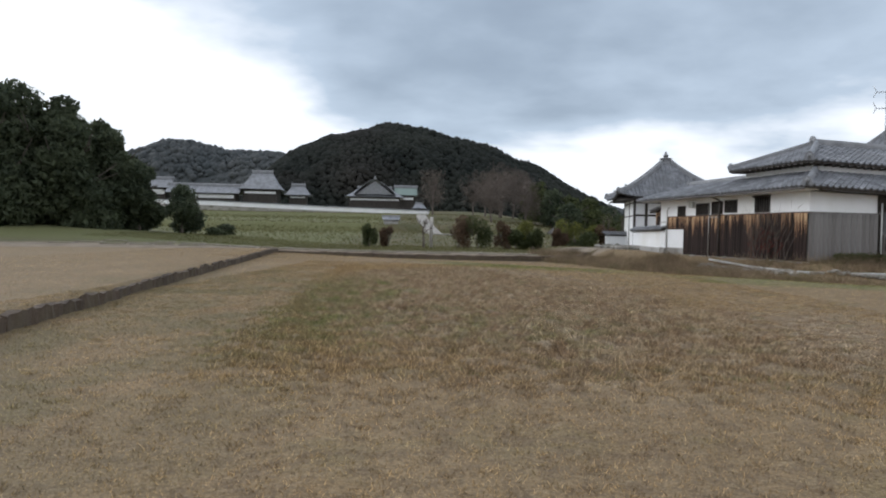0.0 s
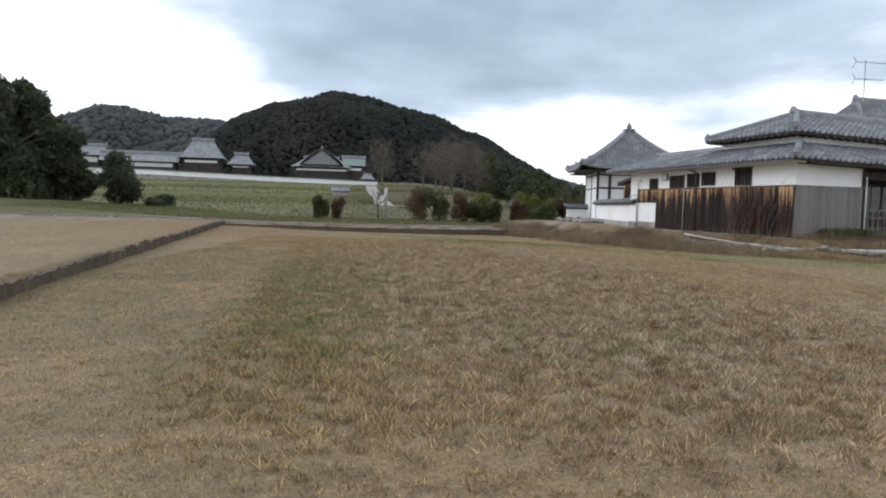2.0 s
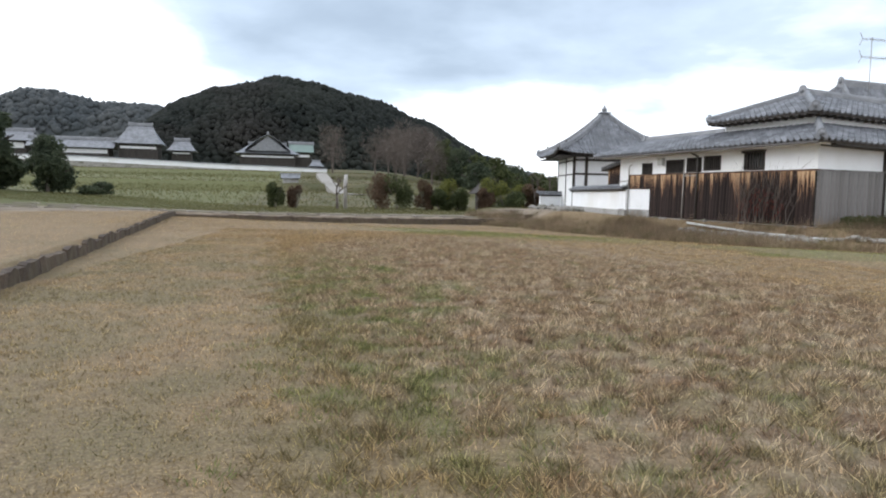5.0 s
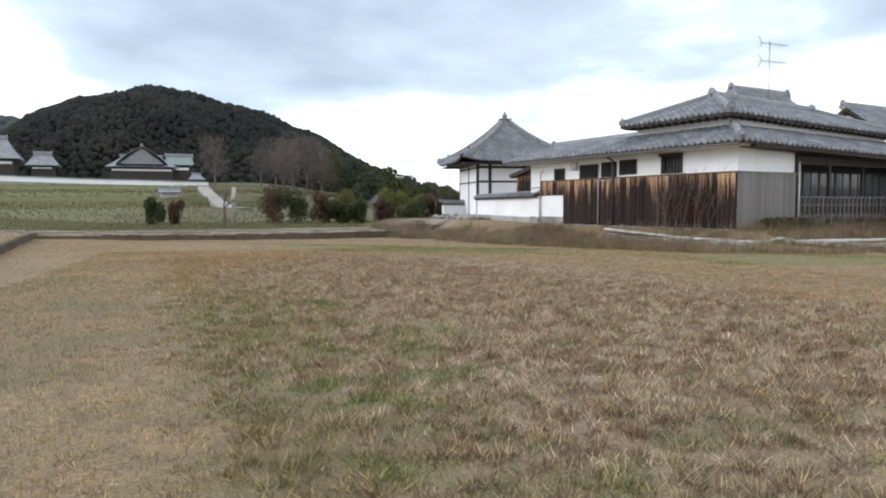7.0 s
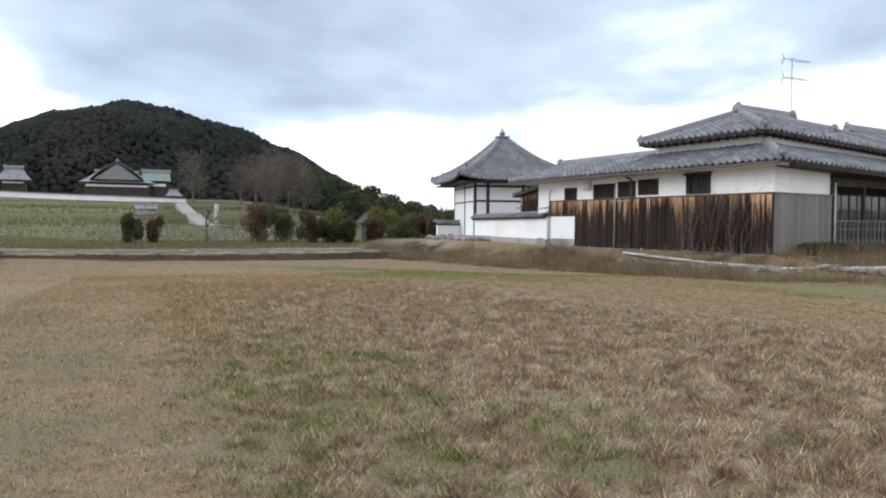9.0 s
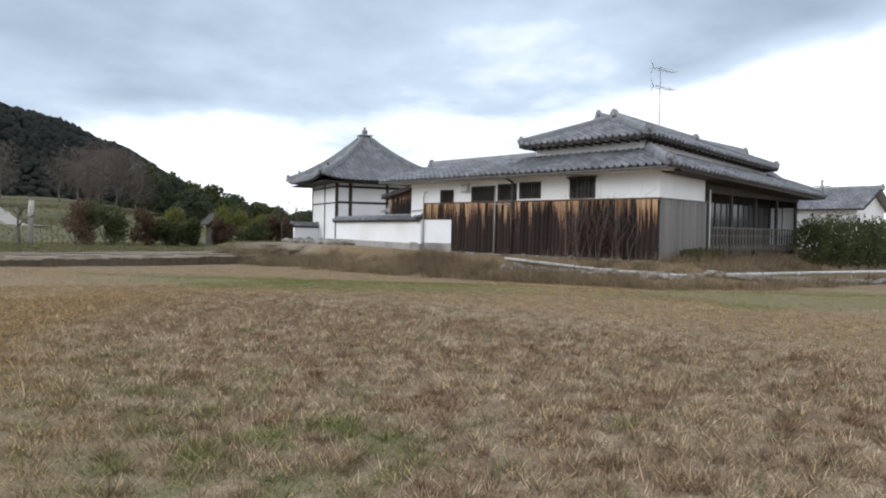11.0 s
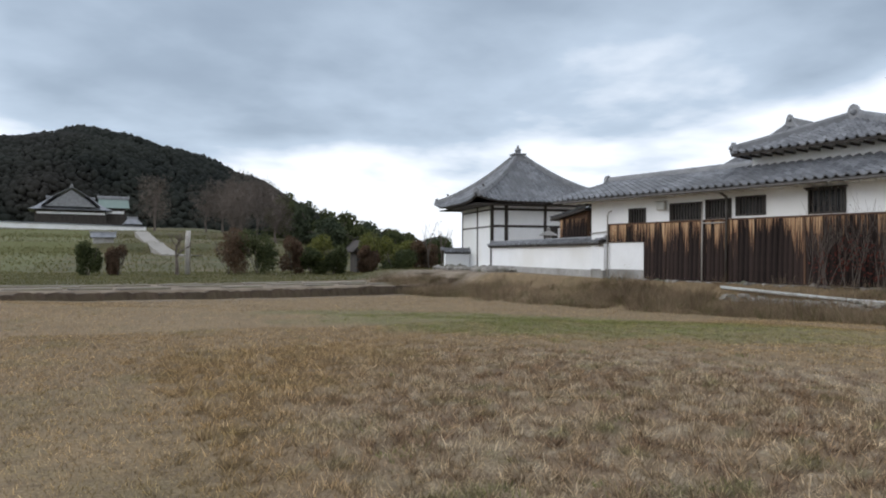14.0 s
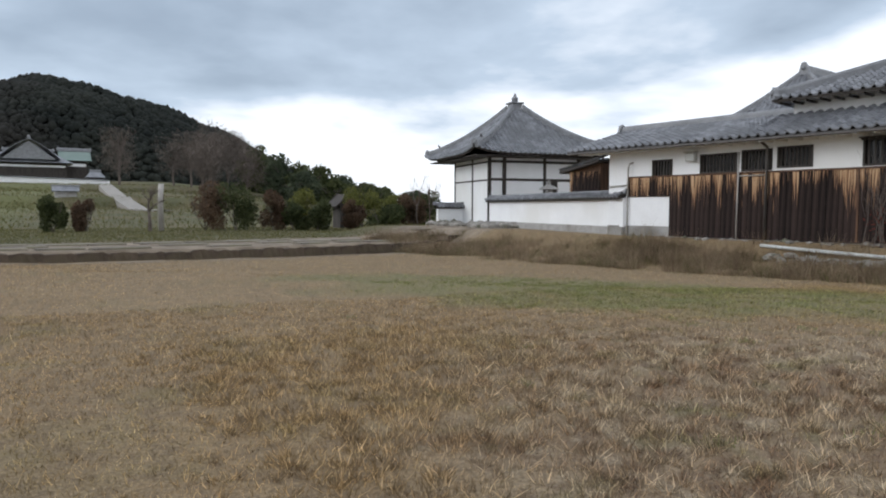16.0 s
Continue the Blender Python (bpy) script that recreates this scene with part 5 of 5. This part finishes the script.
c = np.concatenate([c, scatter(60, -1, 4, 5, 12), scatter(60, -3, 3, 10, 26), np.column_stack([RG.normal(2.8, 1.5, 260), RG.normal(30.2, 2.2, 260)])])
p, heart = tufts(c, 19000, 0.07)
blades("green_weeds", p, np.full(len(p), 0.05), 0.0055, GREENBLADE, "small green weeds among the dry grass", 2, 1.0, heart=heart)
# tussocks and dead stalks on the bank before the house and wall
bank = []
while len(bank) < 2600:
    a, b = RG.uniform(-4.6, 0), RG.uniform(-3.5, 24)
    if a > -0.45 - RG.random() * 0.6 or noise.noise((a * 0.7, b * 0.45, 8)) < RG.uniform(-0.4, 0.2):
        continue
    if 12.6 < b < 16.5 and RG.random() < 0.8:
        continue
    if 1.35 > abs(a + 1.35) and b < 6.4 and RG.random() < 0.55:
        continue
    bank.append(hw(a - (0.5 if b > 14 else 0), b, 0)[:2])
bank += [hw(RG.uniform(-2, 14), RG.uniform(-4.2, -3.2) - 0.1, 0)[:2] for _ in range(160)]
bank += [hw(RG.uniform(-0.5, 10), RG.uniform(-2.3, -0.3), 0)[:2] for _ in range(420)]
bank = np.array(bank)
for name, mat, share, hgt, lb in (("bank_straw", BANKSTRAW, 0.48, 0.32, "pale dead straw tussocks on the bank"), ("bank_weeds", BANKWEED, 0.25, 0.42, "dead brown weed stalks on the bank"), ("bank_grass", VERGE, 0.30, 0.24, "green grass tussocks on the bank")):
    p, heart = tufts(bank[RG.random(len(bank)) < share], int(90000 * share), 0.13)
    blades(name, p, hgt * (0.35 + 1.3 * np.sin(heart[:, 0] * 57.3) ** 4 + 0.3 * np.sin(heart[:, 1] * 23.1) ** 2), 0.0065, mat, lb, 5, 0.75, "weeds", heart, 0.03)


# rough grass along the terrace edges
tr = np.concatenate([scatter(30000, -95, 40, 78, 172)] + [np.column_stack([RG.uniform(-95, 18, 3500), y + RG.uniform(-0.8, 1.0, 3500)]) for y in (115, 139, 167)])
blades("terrace_weeds", tr, np.full(len(tr), 0.28), 0.06, VERGE, "rough olive grass on the terraces", 8, 0.9, "weeds")
vg = scatter(60000, -30, 16, 52, 78)
vg = vg[vg[:, 1] > 53.5 + 0.396 * vg[:, 0]]
blades("verge_grass", vg, np.full(len(vg), 0.12), 0.015, VERGE, "green and straw verge grass", 9, 0.9)


# ---------------- far temple, terraces ----------------
def hall(name, x, y, z, w, dp, wall_h, roof_h, label, mat=None, gable=False, turn=8, over=1.2, crest=0.6, wall=None, band=(0.62, 0.8)):
    H = empty(name, pose(x, y, z, 0, 0, turn), label, "temple hall")
    box("wall", -w / 2, w / 2, -dp / 2, dp / 2, -2, wall_h, wall or DARKWOOD, H)
    if wall is None:
        box("plaster_band", -w / 2 + 0.3, w / 2 - 0.3, -dp / 2 - 0.06, -dp / 2 - 0.004, wall_h * band[0], wall_h * band[1], PLASTER, H)
    e0, e1, f0, f1 = -w / 2 - over, w / 2 + over, -dp / 2 - over, dp / 2 + over
    in_ = (dp / 2 + over) * (0.55 if not gable else 0.0)
    R = dict(mat=mat, tiles=False)
    slope(H, (e0, f0, wall_h), (e1, f0, wall_h), (e0 + in_, 0, wall_h + roof_h), (e1 - in_, 0, wall_h + roof_h), sag=roof_h * 0.12, **R)
    slope(H, (e1, f1, wall_h), (e0, f1, wall_h), (e1 - in_, 0, wall_h + roof_h), (e0 + in_, 0, wall_h + roof_h), sag=roof_h * 0.12, **R)
    if in_:
        slope(H, (e1, f0, wall_h), (e1, f1, wall_h), (e1 - in_, 0, wall_h + roof_h), (e1 - in_, 0.01, wall_h + roof_h), sag=roof_h * 0.12, **R)
        slope(H, (e0, f1, wall_h), (e0, f0, wall_h), (e0 + in_, 0.01, wall_h + roof_h), (e0 + in_, 0, wall_h + roof_h), sag=roof_h * 0.12, **R)
    ridge(H, (e0 + in_, 0, wall_h + roof_h), (e1 - in_, 0, wall_h + roof_h), crest, crest)
    return H


hall("temple_hall", -54.5, 181, 8.6, 8.5, 8, 3.2, 4.6, "large temple hall with a steep grey tiled roof")
hall("temple_hall", -45.5, 183.5, 8.6, 4.5, 4, 2.0, 2.6, "small temple hall with a grey tiled roof")
hall("long_hall", -68, 176, 8.6, 16, 5, 1.8, 2.0, "long low hall with white walls and a grey tiled roof", gable=True, band=(0.3, 0.8))
hall("long_hall", -84, 176, 9.2, 12, 5, 2.4, 2.4, "long low hall with white walls and a grey tiled roof", gable=True, band=(0.3, 0.8))
MH = hall("main_hall", -25.5, 188, 8.0, 13.5, 10, 2.6, 2.5, "wide temple hall with a grey gabled roof")
# front gable of the main hall
for sg in (-1, 1):
    slope(MH, (0, -6.4, 7.3), (0, 1.0, 7.3), (5.6 * sg, -6.4, 3.3), (5.6 * sg, 1.0, 3.3), tiles=False, sag=-0.5)
ridge(MH, (0, -6.5, 7.3), (0, 1.0, 7.3), 0.5, 0.5)
bm = bmesh.new()
g = [bm.verts.new(p) for p in ((-4.8, -5.9, 3.2), (4.8, -5.9, 3.2), (0, -5.9, 6.8), (-4.8, -5.6, 3.2), (4.8, -5.6, 3.2), (0, -5.6, 6.8))]
for q in ((0, 1, 2), (5, 4, 3), (0, 3, 4, 1), (1, 4, 5, 2), (2, 5, 3, 0)):
    bm.faces.new([g[i] for i in q])
part("gable", bm, RIDGE, MH)
hall("copper_roofed_hall", -17.2, 190, 8.0, 4.6, 5, 3.4, 2.2, "hall with a pale green copper roof", COPPER, gable=True, over=0.8)
TWL = empty("temple_wall", None, "long white plastered temple wall with a thin tile cap", "wall")
for (x0, y0, z0), (x1, y1, z1) in zip([(-100, 160, 7.9), (-62.3, 167.2, 7.75), (-36, 174, 7.1)], [(-62.3, 167.2, 7.75), (-36, 174, 7.1), (-10, 178.3, 6.6)]):
    dd = Vector((x1 - x0, y1 - y0, z1 - z0))
    w_ = box("stone_base", 0, dd.length, -0.3, 0.3, -3.2, -0.75, STONE, TWL)
    w_.matrix_world = Matrix.Translation((x0, y0, z0)) @ dd.to_track_quat("X", "Z").to_matrix().to_4x4()
    w_ = box("plaster", 0, dd.length, -0.2, 0.2, -0.748, 0.3, PLASTER, TWL)
    w_.matrix_world = Matrix.Translation((x0, y0, z0)) @ dd.to_track_quat("X", "Z").to_matrix().to_4x4()
    w_ = box("tile_cap", 0, dd.length, -0.45, 0.45, 0.31, 0.48, TILE, TWL, bevel=0.05)
    w_.matrix_world = Matrix.Translation((x0, y0, z0)) @ dd.to_track_quat("X", "Z").to_matrix().to_4x4()
hall("temple_gate", -12.7, 180, 5.6, 2.6, 2.4, 2.0, 1.3, "small tiled gate at the end of the temple wall", over=0.6, crest=0.3, wall=DARKWOOD)
hall("field_hut", -12.9, 118, 2.7, 2.4, 1.8, 0.75, 0.6, "small grey field hut on the terraces", gable=True, over=0.3, crest=0.15, wall=CONCRETE)
SHED = empty("small_shrine", pose(10.6, 74.5, height(10.6, 74.5), 0, 0, 14), "small dark wooden shrine with a steep gable roof", "shrine")
box("wall", -0.6, 0.6, -0.6, 0.6, -0.1, 2.0, DARKWOOD, SHED)
for sg in (-1, 1):
    slope(SHED, (sg * 1.15, -0.95, 1.75), (sg * 1.15, 0.95, 1.75), (0, -0.95, 2.75), (0, 0.95, 2.75), tiles=False, mat=DARKWOOD)
    for yy in (-0.97, 0.97):
        bm = bmesh.new()
        tube(bm, [(sg * 1.15, yy, 1.75), (-sg * 0.32, yy, 3.05)], 0.05, 0.045, 5)
        part("barge_board", bm, DARKWOOD, SHED)
# lane that climbs to the gate
lane = [(-11.0, 172), (-9.2, 140), (-7.0, 120), (-4.6, 107), (-2.0, 104)]
lv, lf = [], []
for i in range(len(lane) * 6 - 5):
    k, f = divmod(i / 6, 1)
    k = int(k)
    x, y = lane[k] if f == 0 else tuple(p + (q - p) * f for p, q in zip(lane[k], lane[k + 1]))
    z0, z1 = height(*lane[k]), height(*lane[min(k + 1, len(lane) - 1)])
    for sx in (-1.0, 1.0):
        lv.append((x + sx, y, max(z0 + (z1 - z0) * f, height(x, y)) + 0.15))
        lv.append((x + sx, y, z0 + (z1 - z0) * f - 2.0))
for i in range(len(lv) // 4 - 1):
    a = i * 4
    lf += [(a, a + 2, a + 6, a + 4), (a, a + 4, a + 5, a + 1), (a + 2, a + 3, a + 7, a + 6)]
tagged(make("lane", lv, lf, ROAD), "pale concrete lane climbing to the temple", "lane", kind="structure")

# neighbour's house past the hedge
NB = empty("neighbour_house", pose(51.7, 46.2, 0, 0, 0, -80), "white plastered house with a grey tiled gable roof", "house")
pierced_wall("wall", 0, -9.5, 4.5, 0, 3.6, -3.0, -2.85, [(-3.4, -1.4, 1.0, 2.3), (1.2, 2.8, 0.9, 2.3)], PLASTER, NB)
pierced_wall("wall", 1, -2.84, 3.0, 0, 3.6, 4.35, 4.5, [(-1.3, 1.0, 0.9, 2.4)], PLASTER, NB)
box("wall", -9.5, -9.35, -2.84, 3.0, 0, 3.6, PLASTER, NB)
box("wall", -9.34, 4.34, 2.85, 3.0, 0, 3.6, PLASTER, NB)
for a0, a1, z0, z1 in ((-3.4, -1.4, 1.0, 2.3), (1.2, 2.8, 0.9, 2.3)):
    box("window", a0, a1, -2.9, -2.88, z0, z1, GLASSDARK, NB)
box("window", 4.40, 4.42, -1.3, 1.0, 0.9, 2.4, GLASSDARK, NB)
slope(NB, (-10.2, -3.7, 3.5), (5.2, -3.7, 3.5), (-10.2, 0, 5.1), (5.2, 0, 5.1))
slope(NB, (5.2, 3.7, 3.5), (-10.2, 3.7, 3.5), (5.2, 0, 5.1), (-10.2, 0, 5.1), tiles=False)
ridge(NB, (-10.2, 0, 5.1), (5.2, 0, 5.1), 0.3, 0.3)
bm = bmesh.new()
g = [bm.verts.new(p) for p in ((4.35, -3, 3.601), (4.35, 3, 3.601), (4.35, 0, 4.95), (4.5, -3, 3.601), (4.5, 3, 3.601), (4.5, 0, 4.95))]
for q in ((0, 1, 2), (5, 4, 3), (0, 3, 4, 1), (1, 4, 5, 2), (2, 5, 3, 0)):
    bm.faces.new([g[i] for i in q])
part("gable", bm, PLASTER, NB)
UP = empty("utility_pole", pose(70.6, 56.4, 0), "distant utility pole with crossarms", "pole")
pipe("pole", [(0, 0, -0.5), (0, 0, 7.6)], 0.14, CONCRETE, UP)
for z in (6.4, 6.9):
    pipe("crossarm", [(-0.5, 0.7, z), (0.5, -0.7, z)], 0.06, METAL, UP)


# ---------------- wooded hills ----------------
def wooded(name, cx, cy, fn, x0, x1, depth, step, crown, mat, label, seed):
    """A hill body covered in uneven tree crowns."""
    rg = random.Random(seed)
    nrm = np.random.default_rng(seed)
    xs, ys = np.linspace(x0, x1, 50), np.linspace(-depth, depth, 26)
    vs = [(x, cy + y, fn(x) * max(0.0, 1 - (y / depth) ** 2) ** 0.6 - 2) for y in ys for x in xs]
    fs = [(j * 50 + i, j * 50 + i + 1, j * 50 + i + 51, j * 50 + i + 50) for j in range(25) for i in range(49)]
    H = empty(name, None, label, "hill", kind="structure")
    make("slope_body", vs, fs, mat, H)
    bm = bmesh.new()
    bmesh.ops.create_icosphere(bm, subdivisions=1, radius=1)
    unit = np.array([v.co[:] for v in bm.verts])
    tri = np.array([[v.index for v in f.verts] for f in bm.faces])
    bm.free()
    V, Fc = [], []
    x = x0
    while x < x1:
        y = -depth * 0.98
        while y < depth * 0.15:
            px, py = x + rg.uniform(-0.5, 0.5) * step, y + rg.uniform(-0.5, 0.5) * step
            hgt = fn(px) * max(0.0, 1 - (py / depth) ** 2) ** 0.6
            hgt += 2.4 * noise.noise((px * 0.07, py * 0.07, seed)) + 1.2 * noise.noise((px * 0.19, py * 0.19, seed))
            if hgt > 1.0:
                r = crown * rg.uniform(0.5, 1.3)
                d_ = unit * (1 + 0.13 * nrm.normal(size=(len(unit), 1)))
                d_ = d_ * (r, r, r * rg.uniform(0.75, 1.25))
                Fc.append(tri + len(unit) * len(V))
                V.append(d_ + (px, cy + py, hgt - 0.55 * r))
            y += step
        x += step
    V, Fc = np.concatenate(V), np.concatenate(Fc)
    me = bpy.data.meshes.new("tree_crowns")
    n = len(Fc)
    me.vertices.add(len(V)), me.loops.add(3 * n), me.polygons.add(n)
    me.vertices.foreach_set("co", V.ravel())
    me.loops.foreach_set("vertex_index", Fc.ravel())
    me.polygons.foreach_set("loop_start", np.arange(n) * 3)
    me.update(calc_edges=True)
    me.polygons.foreach_set("use_smooth", [True] * n)
    me.materials.append(mat)
    ob = new("tree_crowns", me)
    ob.parent = H
    ob["kind"] = "stuff"
    return H


def hill_profile(x):
    s = (x + 38) / (104 if x < -38 else 138)
    z = 63 * max(0.0, 1 - abs(s) ** (2.7 if x < -38 else 1.6))
    return z + 1.2 * math.sin(x * 0.11) + 3.5 * math.exp(-((x - 45) / 11) ** 2)


def ridge_profile(x):
    return 76 + 7 * math.sin(x * 0.022 + 1.2) + 4 * math.sin(x * 0.06) - 0.06 * max(0, x + 230)


def right_ridge(x):
    return max(2, 44 - 0.24 * (x - 60))


wooded("wooded_hill", 0, 418, hill_profile, -140, 98, 90, 1.9, 1.9, HILLTREES, "rounded hill covered in dark evergreen forest", 41)
# the far ridges' haze is only in their FARTREES colour
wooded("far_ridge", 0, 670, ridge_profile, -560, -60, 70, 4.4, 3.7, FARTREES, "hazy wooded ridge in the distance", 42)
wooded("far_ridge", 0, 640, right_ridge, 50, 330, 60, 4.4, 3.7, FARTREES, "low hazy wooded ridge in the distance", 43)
